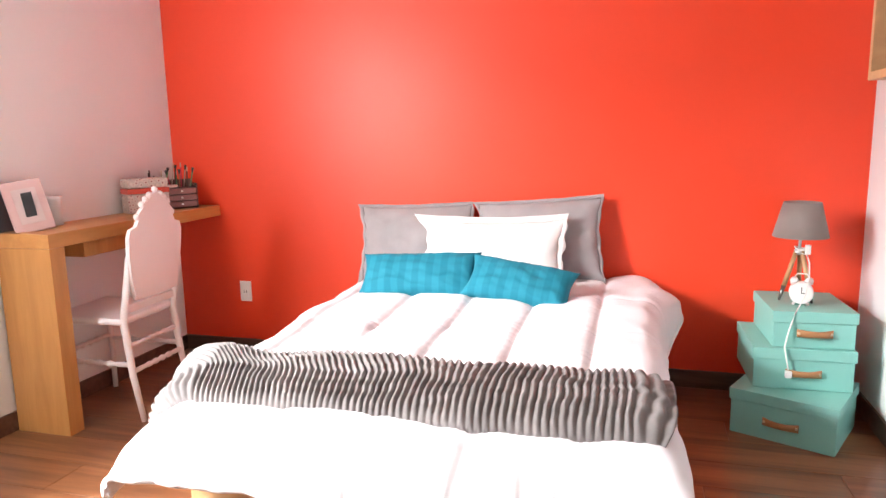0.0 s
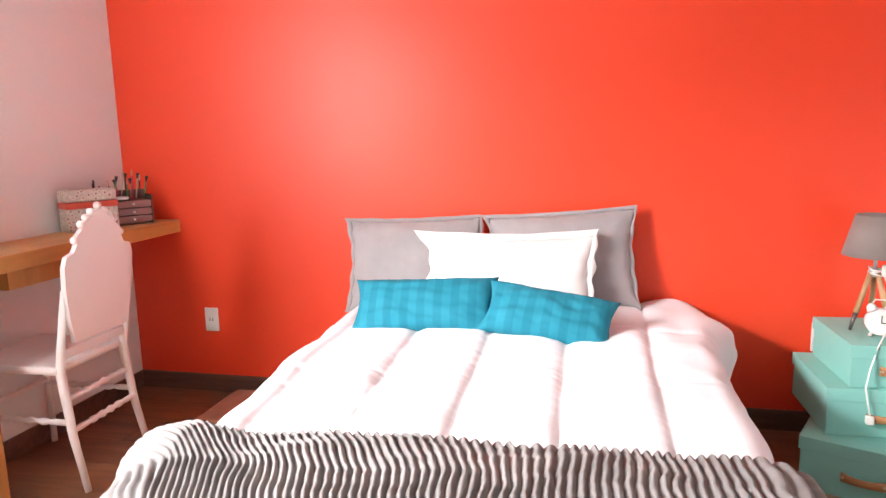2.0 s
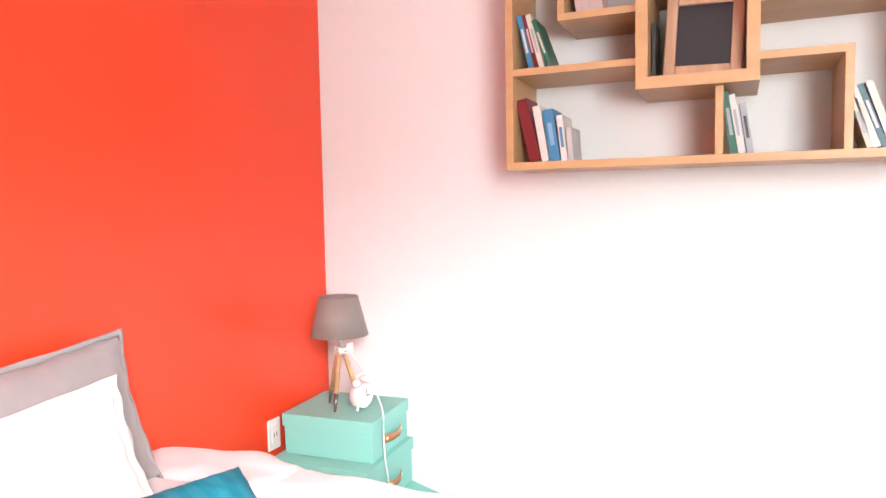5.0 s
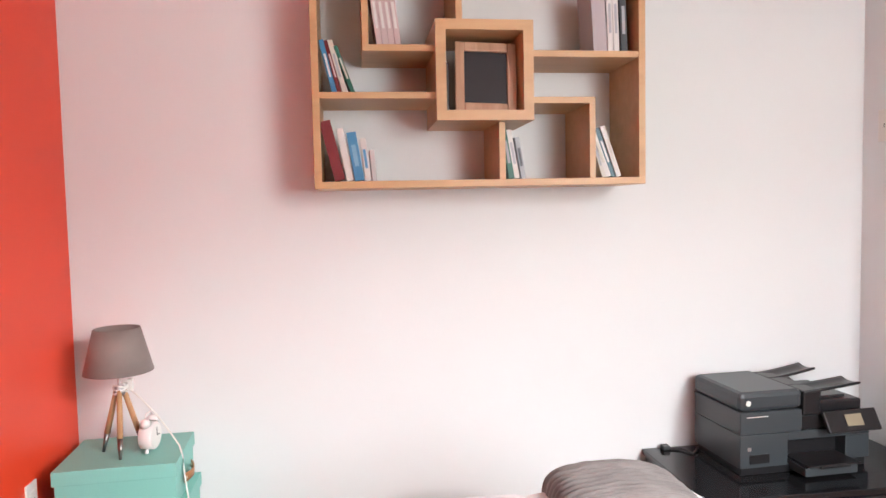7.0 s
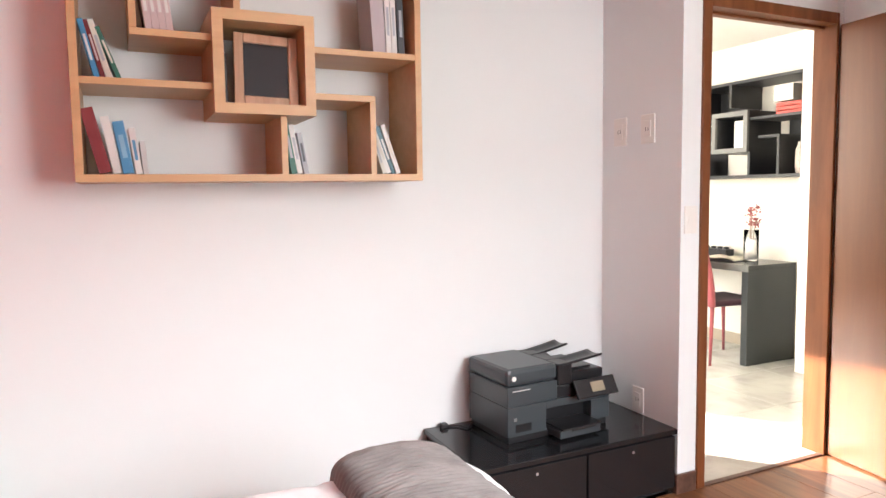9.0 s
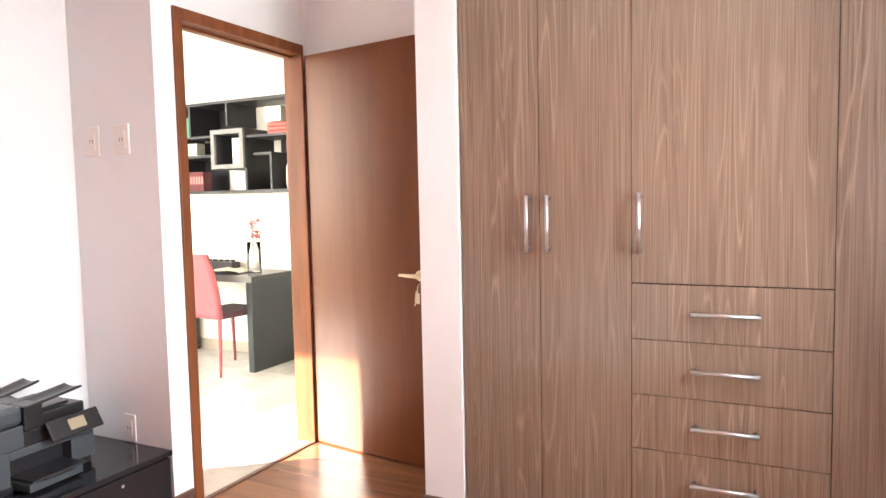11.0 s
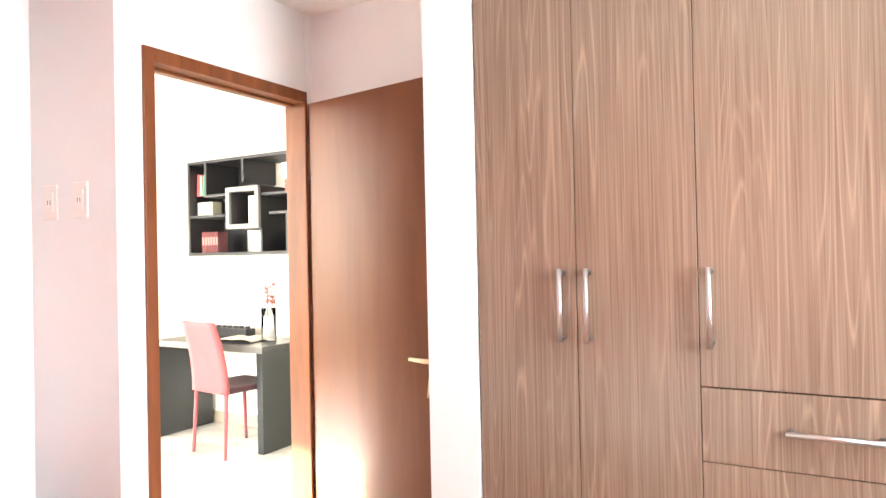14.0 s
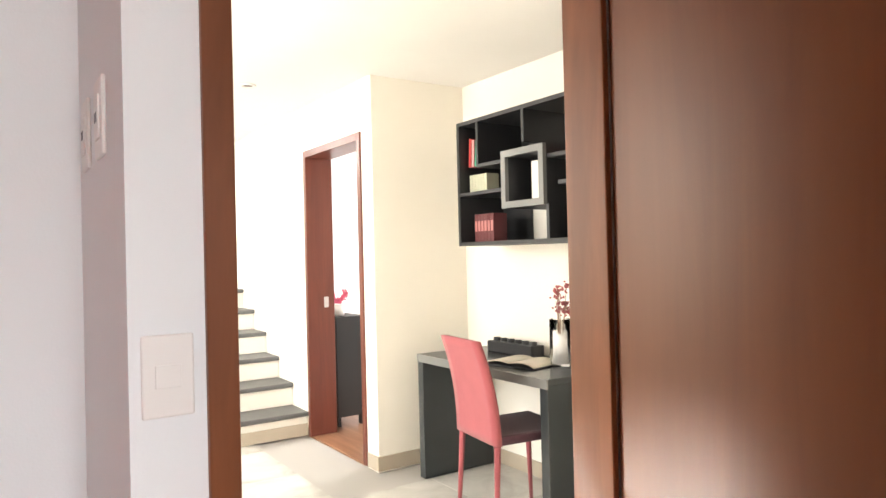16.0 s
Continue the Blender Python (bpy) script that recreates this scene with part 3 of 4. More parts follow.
# ---- boxes ----
def storage_box(label, w, d, h, m):
    ob = thing("storage_box", label, "storage box", m, "stacked storage boxes")
    part("box_body", boxes((-w / 2 + 0.006, w / 2 - 0.006, -d / 2 + 0.006, d / 2 - 0.006, 0, h - 0.004), bevel=0.002), M_TEAL, ob)
    part("lid", boxes((-w / 2, w / 2, -d / 2, d / 2, h - 0.045, h), bevel=0.002), M_TEAL, ob)
    bm = bmesh.new()
    def fn(u, v):
        a = 2 * u - 1
        wid = 0.012 + 0.004 * abs(a) ** 2
        return (a * 0.065, -d / 2 - 0.004 - 0.018 * (1 - a * a), h * 0.42 + (2 * v - 1) * wid)
    surface(bm, fn, 16, 2)
    hd = part("handle_strap", bm, M_LEATHER, ob, "tan leather strap handle")
    hd.modifiers.new("thick", "SOLIDIFY").thickness = 0.003
    for s in (-1, 1):
        part("rivet", tube(bmesh.new(), [(s * 0.058, -d / 2, h * 0.42), (s * 0.058, -d / 2 - 0.011, h * 0.42)], 0.005, 10), M_BRASS, ob)
    return ob


storage_box("large turquoise cardboard box with leather strap, bottom of the stack", 0.39, 0.36, 0.185, pose(3.687, -0.39, 0, 0, 0, -25))
storage_box("mid-sized turquoise cardboard box with leather strap, in the stack", 0.372, 0.385, 0.165, pose(3.695, -0.26, 0.187, 0, 0, 1.5))
storage_box("small turquoise cardboard box with leather strap, atop the stack", 0.305, 0.36, 0.145, pose(3.724, -0.258, 0.354, 0, 0, 3))

# ---- table lamp ----
lampt = thing("table_lamp", "unlit wooden tripod lamp with a taupe shade, on storage boxes", "lamp", pose(3.70, -0.25, 0.502))
bm = bmesh.new()
lathe(bm, [(0.105, 0.265), (0.070, 0.405)], 40)
sh = part("shade", bm, M_SHADE, lampt, "taupe tapered drum shade")
sh.modifiers.new("thick", "SOLIDIFY").thickness = 0.002
for k in range(3):
    a = math.radians(72 + 120 * k)
    bm = bmesh.new()
    tube(bm, [(0.012 * math.cos(a), 0.012 * math.sin(a), 0.205), (0.053 * math.cos(a), 0.053 * math.sin(a), 0.062)], [0.0085, 0.0095], 10)
    lg = part("leg", bm, M_LEG, lampt)
    part("metal_foot", tube(bmesh.new(), [(0.053 * math.cos(a), 0.053 * math.sin(a), 0.062), (0.070 * math.cos(a), 0.070 * math.sin(a), 0.0)], [0.0095, 0.0045], 10), M_DSTEEL, lg)
part("stem", lathe(bmesh.new(), [(0.0, 0.19), (0.016, 0.19), (0.016, 0.215), (0.006, 0.22), (0.006, 0.27), (0.017, 0.272), (0.017, 0.30), (0.0, 0.30)], 16), M_STEEL, lampt)
bm = bmesh.new()
for k in range(3):
    tube(bm, [(0.024 * math.cos(0.5 * j + k) + 0.006, 0.022 * math.sin(0.5 * j + k), 0.198 + 0.010 * k + 0.004 * math.sin(j)) for j in range(14)], 0.0028, 6)
tube(bm, [(0.02, -0.02, 0.205), (0.028, -0.055, 0.165), (0.020, -0.105, 0.110), (0.0, -0.150, 0.055), (-0.025, -0.182, 0.020), (-0.042, -0.196, -0.012), (-0.050, -0.198, -0.04), (-0.062, -0.205, -0.08), (-0.075, -0.216, -0.14), (-0.066, -0.218, -0.19), (-0.056, -0.218, -0.235)], 0.0028, 8)
part("cord", bm, M_PLASTIC, lampt, "white lamp cord hanging down over the boxes")
part("plug", boxes((-0.068, -0.044, -0.230, -0.208, -0.262, -0.235), bevel=0.004), M_PLASTIC, lampt)
part("switch", boxes((0.015, 0.036, -0.034, -0.016, 0.195, 0.235), bevel=0.004), M_PLASTIC, lampt)

# ---- alarm clock ----
clock = thing("alarm_clock", "small white twin-bell alarm clock beside the lamp", "clock", pose(3.698, -0.335, 0.502, 0, 0, -8))
bm = bmesh.new()
tube(bm, [(0, -0.022, 0.052), (0, -0.018, 0.052), (0, 0.018, 0.052), (0, 0.022, 0.052)], [0.040, 0.044, 0.044, 0.036], 32)
part("case", bm, M_CHAIRW, clock)
part("dial", tube(bmesh.new(), [(0, -0.0225, 0.052), (0, -0.0235, 0.052)], 0.036, 32), M_PLASTIC, clock)
part("hand", boxes((-0.0015, 0.0015, -0.0255, -0.0245, 0.052, 0.078), (0, 0.018, -0.0255, -0.0245, 0.051, 0.054)), M_BLACK, clock)
for s in (-1, 1):
    bm = bmesh.new()
    tube(bm, [(s * 0.024, 0, 0.092), (s * 0.031, 0, 0.106), (s * 0.034, 0, 0.112)], [0.018, 0.013, 0.003], 16)
    part("bell", bm, M_CHAIRW, clock)
    part("foot", tube(bmesh.new(), [(s * 0.02, 0, 0.015), (s * 0.027, 0, 0.0)], [0.005, 0.006], 10), M_CHAIRW, clock)
part("bell_handle", tube(bmesh.new(), [(-0.026, 0, 0.112), (-0.018, 0, 0.127), (0.018, 0, 0.127), (0.026, 0, 0.112)], 0.0022, 8), M_CHAIRW, clock)

# ---- cabinet and printer ----
CZ = 0.282
cab = thing("low_cabinet", "low gloss-black lacquered cabinet in the corner", "cabinet")
part("cabinet_body", boxes((3.505, XE - 0.016, YJ + 0.016, -2.142, 0.03, CZ - 0.022), bevel=0.002), M_BLACKG, cab)
part("cabinet_top", boxes((3.492, XE - 0.002, YJ + 0.003, -2.135, CZ - 0.022, CZ), bevel=0.002), M_BLACKG, cab)
part("plinth", boxes((3.53, XE - 0.03, YJ + 0.03, -2.16, 0.0, 0.03)), M_BLACK, cab)
for a, c in ((-3.07, -2.62), (-2.61, -2.15)):
    d = part("drawer_front", boxes((3.488, 3.504, a, c, 0.034, CZ - 0.026), bevel=0.0015), M_BLACKG, cab)
    part("lock", tube(bmesh.new(), [(3.488, (a + c) / 2, 0.225), (3.4865, (a + c) / 2, 0.225)], 0.006, 12), M_STEEL, d)

prn = thing("printer", "dark grey office inkjet printer with black tray, on black cabinet", "printer", pose(3.672, -2.618, CZ, 0, 0, 3))
W = 0.265
part("printer_body", boxes((0.0, 0.30, 0.075, W, 0.03, 0.1505), bevel=0.002), M_PRN, prn)
part("upper_case", boxes((0.0, 0.30, 0.018, W, 0.151, 0.232), bevel=0.004), M_PRN, prn)
part("front_panel", boxes((0.002, 0.30, -W, 0.0745, 0.118, 0.150), bevel=0.003), M_PRN, prn)
part("side_panel", boxes((0.002, 0.30, -W, -0.165, 0.03, 0.1175), bevel=0.003), M_PRN, prn)
part("inner_case", boxes((0.06, 0.30, -0.163, 0.073, 0.03, 0.116)), M_PRNB, prn)
part("scanner_lid", boxes((0.0, 0.31, 0.015, W + 0.001, 0.234, 0.304), bevel=0.018), M_PRN, prn)
part("feeder_base", boxes((0.02, 0.305, -W + 0.02, 0.013, 0.205, 0.248), (0.0, 0.305, -0.06, 0.013, 0.205, 0.296), bevel=0.007), M_PRNB, prn)
part("panel_housing", boxes((0.006, 0.30, -W + 0.004, 0.0175, 0.152, 0.204), bevel=0.005), M_PRNB, prn)
part("base", boxes((0.01, 0.295, -W + 0.01, W - 0.01, 0.0, 0.028), bevel=0.003), M_PRNB, prn)
part("output_slot", boxes((0.050, 0.058, -0.163, 0.073, 0.03, 0.116)), M_PRNB, prn)
part("paper_tray", boxes((-0.075, 0.048, -0.150, 0.060, 0.010, 0.042), bevel=0.004), M_PRN, prn)
part("output_flap", boxes((-0.085, 0.048, -0.155, 0.055, 0.044, 0.052), (-0.092, -0.085, -0.11, 0.01, 0.040, 0.050), bevel=0.003), M_PRNB, prn)


def feeder_arm(x0, x1, reach, lift):
    """One tongue of the feeder's tray, rising away from the lid."""
    bm = bmesh.new()
    surface(bm, lambda u, v: (x0 + (x1 - x0) * u, 0.012 - reach * v, 0.298 + lift * v ** 1.4 - 0.010 * math.sin(math.pi * u)), 6, 8)
    arm = part("feeder_tray", bm, M_PRNB, prn)
    arm.modifiers.new("thick", "SOLIDIFY").thickness = 0.010
    arm.modifiers.new("round", "BEVEL").width = 0.003


feeder_arm(0.000, 0.095, 0.235, 0.020)
feeder_arm(0.087, 0.195, 0.085, 0.002)
feeder_arm(0.197, 0.290, 0.205, 0.030)
part("output_ramp", boxes((0.05, 0.25, -0.20, -0.055, 0.249, 0.258), bevel=0.003), M_PRNB, prn)
pn = part("control_panel", boxes((-0.012, 0.0, -0.108, 0.108, -0.040, 0.040), bevel=0.004), M_PRNB, prn, "", pose(-0.026, -0.160, 0.182, 0, 30, 0))
part("screen", boxes((-0.0135, -0.012, -0.040, 0.028, -0.020, 0.022)), mat("beige_screen", (0.28, 0.24, 0.17), 0.3), pn, "beige touch screen")
part("badge", tube(bmesh.new(), [(-0.005, 0.238, 0.268), (-0.0075, 0.238, 0.268)], 0.010, 20), M_PLASTIC, prn)
part("title_bar", boxes((-0.0012, 0.0, 0.155, 0.240, 0.2135, 0.2165)), M_PLASTIC, prn)
part("side_groove", boxes((0.01, 0.30, W + 0.0005, W + 0.0015, 0.2325, 0.2355)), M_PRNB, prn)
part("card_slot", boxes((-0.003, 0.0, 0.150, 0.228, 0.045, 0.078), bevel=0.001), M_PRNB, prn)
part("indicator", boxes((-0.0015, 0.0, 0.222, 0.236, 0.092, 0.106)), M_STEEL, prn)


# ---- wall plates ----
def plate(name, label, p, normal, w=0.07, h=0.115, rocker=True):
    rz = {"s": 0, "n": 180, "w": -90}[normal]
    ob = tagged(thing(name, label, "switch" if "switch" in name else "socket", pose(*p, 0, 0, rz)))
    part("cover_plate", boxes((-w / 2, w / 2, -0.007, 0, -h / 2, h / 2), bevel=0.003), M_PLASTIC, ob)
    part("insert", boxes((-w / 4, w / 4, -0.010, -0.007, -h * (0.28 if rocker else 0.14), h * (0.28 if rocker else 0.14)), bevel=0.001), M_PLASTIC, ob)
    if rocker:
        part("slot", boxes((-0.009, -0.006, -0.0108, -0.0100, -0.008, 0.008), (0.006, 0.009, -0.0108, -0.0100, -0.008, 0.008)), M_BLACK, ob)
    return ob


plate("wall_socket", "white wall socket low on the orange-red wall beside the desk", (0.963, 0, 0.36), "s")
plate("wall_socket", "white wall socket on the orange-red wall behind the box stack", (3.62, 0, 0.395), "s")
plate("wall_socket", "white wall socket above the black cabinet", (3.735, YJ, 0.345), "n")
plate("tv_socket", "white aerial plate high on the white wall", (3.87, YJ, 1.555), "n", 0.085, 0.125)
plate("tv_socket", "white aerial plate high on the white wall", (3.69, YJ, 1.555), "n", 0.085, 0.125)
plate("light_switch", "white light switch beside the door frame", (XD, -3.14, 1.165), "w", 0.07, 0.115, False)


# ---- white chair ----
def tufted_chair():
    ob = thing("dining_chair", "white wooden chair with shaped back and spindle rails, at desk", "chair", pose(0.775, -0.79, 0, 0, 0, 92))
    part("seat", boxes((-0.19, 0.19, -0.19, 0.20, 0.425, 0.455), bevel=0.012), M_CHAIRW, ob)
    def rail(a, c, r=0.011, name="rail"):
        a, c = Vector(a), Vector(c)
        n = 24
        part(name, tube(bmesh.new(), [a + (c - a) * i / n for i in range(n + 1)], [r + 0.004 * math.sin(i * 1.9) * (4 < i < 20) for i in range(n + 1)], 10), M_CHAIRW, ob)
    for s in (-1, 1):
        part("front_leg", tube(bmesh.new(), [(s * 0.165, 0.17, 0.43), (s * 0.168, 0.175, 0.25), (s * 0.17, 0.18, 0.0)], [0.017, 0.014, 0.012], 12), M_CHAIRW, ob)
        part("back_leg", tube(bmesh.new(), [(s * 0.165, -0.235, 0.72), (s * 0.17, -0.20, 0.5), (s * 0.165, -0.185, 0.43), (s * 0.17, -0.21, 0.2), (s * 0.175, -0.25, 0.0)], [0.010, 0.015, 0.017, 0.015, 0.012], 12), M_CHAIRW, ob)
        rail((s * 0.168, 0.175, 0.25), (s * 0.17, -0.205, 0.25))
    rail((-0.168, 0.175, 0.27), (0.168, 0.175, 0.27))
    rail((-0.17, -0.21, 0.22), (0.17, -0.21, 0.22))
    rail((-0.17, -0.195, 0.33), (0.17, -0.195, 0.33))
    part("back_rail", boxes((-0.165, 0.165, -0.205, -0.19, 0.475, 0.51), bevel=0.004), M_CHAIRW, ob)
    bm = bmesh.new()
    prof = [(-0.135, 0.53), (-0.16, 0.62), (-0.175, 0.72), (-0.178, 0.80), (-0.165, 0.835), (-0.13, 0.845), (-0.115, 0.87), (-0.112, 0.90), (-0.085, 0.92), (-0.075, 0.945), (-0.045, 0.955), (-0.03, 0.972), (0, 0.982)]
    prof = prof + [(-x, z) for x, z in prof[-2::-1]]
    front = [bm.verts.new((x, -0.215 - 0.09 * (z - 0.5), z)) for x, z in prof]
    back = [bm.verts.new((x, -0.233 - 0.09 * (z - 0.5), z)) for x, z in prof]
    bm.faces.new(front), bm.faces.new(back[::-1])
    n = len(prof)
    for i in range(n):
        bm.faces.new((front[i], back[i], back[(i + 1) % n], front[(i + 1) % n]))
    part("back_panel", bm, M_CHAIRW, ob, "shaped back panel with a scrolled crest")
    for x, z in ((-0.118, 0.885), (0.118, 0.885), (-0.085, 0.935), (0.085, 0.935), (-0.035, 0.972), (0.035, 0.972), (0, 0.992), (-0.06, 0.955), (0.06, 0.955)):
        bm = bmesh.new()
        bmesh.ops.create_uvsphere(bm, u_segments=12, v_segments=8, radius=0.014, matrix=pose(x, -0.224 - 0.09 * (z - 0.5), z))
        part("crest_scroll", bm, M_CHAIRW, ob)
    return ob


tufted_chair()


# ---- hall ----
dk = thing("hall_desk", "dark grey lacquered hall desk with panel legs", "desk")
part("desktop", boxes((4.83, 5.965, -5.58, -5.07, 0.705, 0.735), bevel=0.003), M_HDESK, dk)
part("front_edge", boxes((4.83, 5.965, -5.07, -5.062, 0.69, 0.735)), M_HEDGE, dk)
for a in (4.83, 5.91):
    part("panel_leg", boxes((a, a + 0.055, -5.58, -5.066, 0, 0.705), bevel=0.003), M_HDESK, dk)

hs = thing("hall_shelf", "black wall shelf with a grey-framed square compartment", "shelf")
HF = -5.28
hx0, hx1, hz0, hz1 = 4.580, 5.81, 1.372, 2.105
for a, c, e, f in ((5.22, 5.79, 1.84, 2.083), (5.36, 5.79, 1.685, 1.82), (5.52, 5.79, 1.394, 1.665), (4.79, 5.02, 1.394, 1.56), (4.79, 4.945, 1.68, 1.80), (5.06, 5.325, 1.60, 1.84)):
    part("back_panel", boxes((a, c, HYS + 0.004, HYS + 0.010, e, f)), M_BLACK, hs)
for nm, s in (("bottom_board", (hx0, hx1, HYS + 0.002, HF, hz0, hz0 + 0.022)), ("top_board", (hx0, hx1, HYS + 0.002, HF, hz1 - 0.022, hz1)),
              ("side_board", (hx0, hx0 + 0.022, HYS + 0.002, HF, hz0 + 0.022, hz1 - 0.022)), ("side_board", (hx1 - 0.022, hx1, HYS + 0.002, HF, hz0 + 0.022, hz1 - 0.022)),
              ("shelf_board", (5.36, hx1 - 0.022, HYS + 0.002, HF, 1.665, 1.685)), ("shelf_board", (5.36, 5.60, HYS + 0.002, HF, 1.82, 1.84)),
              ("divider", (5.60, 5.62, HYS + 0.002, HF, 1.82, hz1 - 0.022)), ("divider", (5.20, 5.22, HYS + 0.002, HF, 1.91, hz1 - 0.022)),
              ("shelf_board", (hx0 + 0.022, 5.025, HYS + 0.002, HF, 1.80, 1.82)), ("shelf_board", (4.77, 4.95, HYS + 0.002, HF, 1.66, 1.68)),
              ("divider", (4.77, 4.79, HYS + 0.002, HF, hz0 + 0.022, 1.66)), ("divider", (5.02, 5.04, HYS + 0.002, HF, hz0 + 0.022, 1.57))):
    part(nm, boxes(s), M_BLACK, hs)
q0, q1, q2, q3 = 5.025, 5.36, 1.565, 1.875
for nm, e0, e1, material in (("square_frame", HF + 0.006, HF + 0.03, M_HEDGE), ("square_sides", HYS + 0.002, HF + 0.006, M_BLACK)):
    part(nm, boxes((q0, q0 + 0.035, e0, e1, q2, q3), (q1 - 0.035, q1, e0, e1, q2, q3), (q0 + 0.035, q1 - 0.035, e0, e1, q2, q2 + 0.035), (q0 + 0.035, q1 - 0.035, e0, e1, q3 - 0.035, q3)), material, hs)

ch = thing("hall_chair", "rose upholstered chair with a dark seat, at the hall desk", "chair", pose(5.13, -5.11, 0, 0, 0, 180 - 8))
part("seat", boxes((-0.20, 0.20, -0.20, 0.22, 0.43, 0.475), bevel=0.015), M_DARKRED, ch)
bm = bmesh.new()
for s in (1, -1):
    surface(bm, lambda u, v: ((2 * u - 1) * (0.20 - 0.02 * v), -0.205 - 0.09 * v * v + s * 0.016, 0.43 + 0.49 * v), 8, 12)
bmesh.ops.recalc_face_normals(bm, faces=bm.faces)
edges = [e for e in bm.edges if e.is_boundary]
bmesh.ops.bridge_loops(bm, edges=edges)
part("backrest", bm, M_PINKCH, ch, "rose fabric backrest")
for sx, y, m_ in ((-1, -0.2, 0), (1, -0.2, 0), (-1, 0.19, 0), (1, 0.19, 0)):
    part("leg", tube(bmesh.new(), [(sx * 0.175, y, 0.44), (sx * 0.19, y * 1.12, 0.0)], [0.016, 0.010], 12), M_PINKCH, ch)

# far door with its frame
d2 = tagged(thing("door_2", "open reddish-brown door in a dark frame across the hall", "door"), kind="structure")
for nm, s in (("jamb", (FX0 - 0.045, FX0, HYD - 0.20, HYD + 0.012, 0, 2.12)), ("jamb", (FX1, FX1 + 0.045, HYD - 0.20, HYD + 0.012, 0, 2.12)), ("head_jamb", (FX0, FX1, HYD - 0.20, HYD + 0.012, 2.07, 2.12))):
    part(nm, boxes(s, bevel=0.002), M_REDDOOR, d2)
part("strike_plate", boxes((FX1 - 0.006, FX1 - 0.0, HYD - 0.15, HYD - 0.115, 0.95, 1.03)), M_STEEL, d2)

# stairs
st = tagged(thing("staircase", "cream staircase with dark stone treads beside the far door", "stairs"), kind="structure")
tx = [7.31, 7.60, 7.90, 8.20, 8.50, 8.80, 9.10]
for i, x in enumerate(tx):
    z = 0.175 * (i + 1)
    part("riser_block", boxes((x + 0.02, HXE, HYD + 0.002, -3.85, z - 0.175 if i else 0, z - 0.035)), M_CREAM, st)
    part("tread", boxes((x - 0.01, x + 0.32, HYD + 0.002, -3.83, z - 0.035, z), bevel=0.008), M_STONE, st)

# black cabinet beyond the far door
bc = thing("far_cabinet", "black wooden cabinet in the room beyond the far door", "cabinet")
part("cabinet_body", boxes((7.33, 7.85, -5.42, -5.17, 0.08, 0.86), bevel=0.004), M_BLACK, bc)
for y in (-5.40, -5.21):
    part("leg", boxes((7.36, 7.40, y - 0.02 + 0.02, y + 0.04 - 0.02, 0, 0.08)), M_BLACK, bc)


# ---- books on the bedroom shelf ----
M_PAGES = paint("book_pages", (0.62, 0.57, 0.48), 0.9, 0.06)
COVERS = {}


def cover(rgb):
    if rgb not in COVERS:
        COVERS[rgb] = paint("book_cover", rgb, 0.45, 0.08, 0.2)
    return COVERS[rgb]


RED, WHT, BLU, GRY, GRN, CRM, DRK, PNK, TEA = (0.14, 0.008, 0.012), (0.66, 0.64, 0.62), (0.05, 0.22, 0.42), (0.36, 0.38, 0.42), (0.02, 0.13, 0.09), (0.60, 0.57, 0.50), (0.035, 0.04, 0.05), (0.55, 0.42, 0.42), (0.06, 0.14, 0.18)


def book(label, x, y, z, thick, high, deep, lean, rgb, band=None, group=""):
    """Standing on z with its spine towards -x; lean in degrees towards +y."""
    ob = thing("book", label, "book", pose(x, y, z + 0.5 * thick * abs(math.sin(radians(lean))), -lean, 0, 0), group)
    c = cover(rgb)
    part("cover_board", boxes((0, deep, -thick / 2, -thick / 2 + 0.002, 0, high)), c, ob)
    part("cover_board", boxes((0, deep, thick / 2 - 0.002, thick / 2, 0, high)), c, ob)
    part("spine", boxes((-0.002, 0.0, -thick / 2, thick / 2, 0, high), bevel=0.0006), c, ob)
    part("pages", boxes((0.001, deep - 0.004, -thick / 2 + 0.0025, thick / 2 - 0.0025, 0.003, high - 0.003)), M_PAGES, ob)
    if band:
        part("title_bar", boxes((-0.0032, -0.0022, -thick * 0.22, thick * 0.22, high * 0.30, high * 0.74)), cover(band), ob)
    return ob


BKX = SX + 0.045
zb = z0 + t
for args in (("thick dark red book leaning at the shelf's side", -0.968, 0.036, 0.205, 13, (0.20, 0.012, 0.018), None), ("slim white book leaning on a red one", -1.002, 0.024, 0.180, 10, WHT, None),
             ("blue book with pale lettering bars", -1.034, 0.032, 0.165, 9, BLU, (0.22, 0.42, 0.58)), ("white book with a blue foot", -1.064, 0.020, 0.145, 7, WHT, BLU), ("low pale grey booklet beside a white book", -1.084, 0.016, 0.105, 4, (0.50, 0.50, 0.50), None)):
    book(args[0], BKX, args[1], zb + 0.001, args[2], args[3], 0.13, args[4], args[5], args[6], "books on the wall shelf")
for args in (("blue book leaning in the shelf's middle row", -0.958, 0.016, 0.180, 13, BLU, WHT), ("dark red book leaning on a blue one", -0.976, 0.013, 0.180, 14, RED, PNK),
             ("cream book leaning beside a dark red one", -0.993, 0.017, 0.180, 15, CRM, GRY), ("dark green book leaning far over", -1.020, 0.014, 0.165, 20, GRN, CRM)):
    book(args[0], BKX, args[1], 1.657, args[2], args[3], 0.13, args[4], args[5], args[6], "books on the wall shelf")
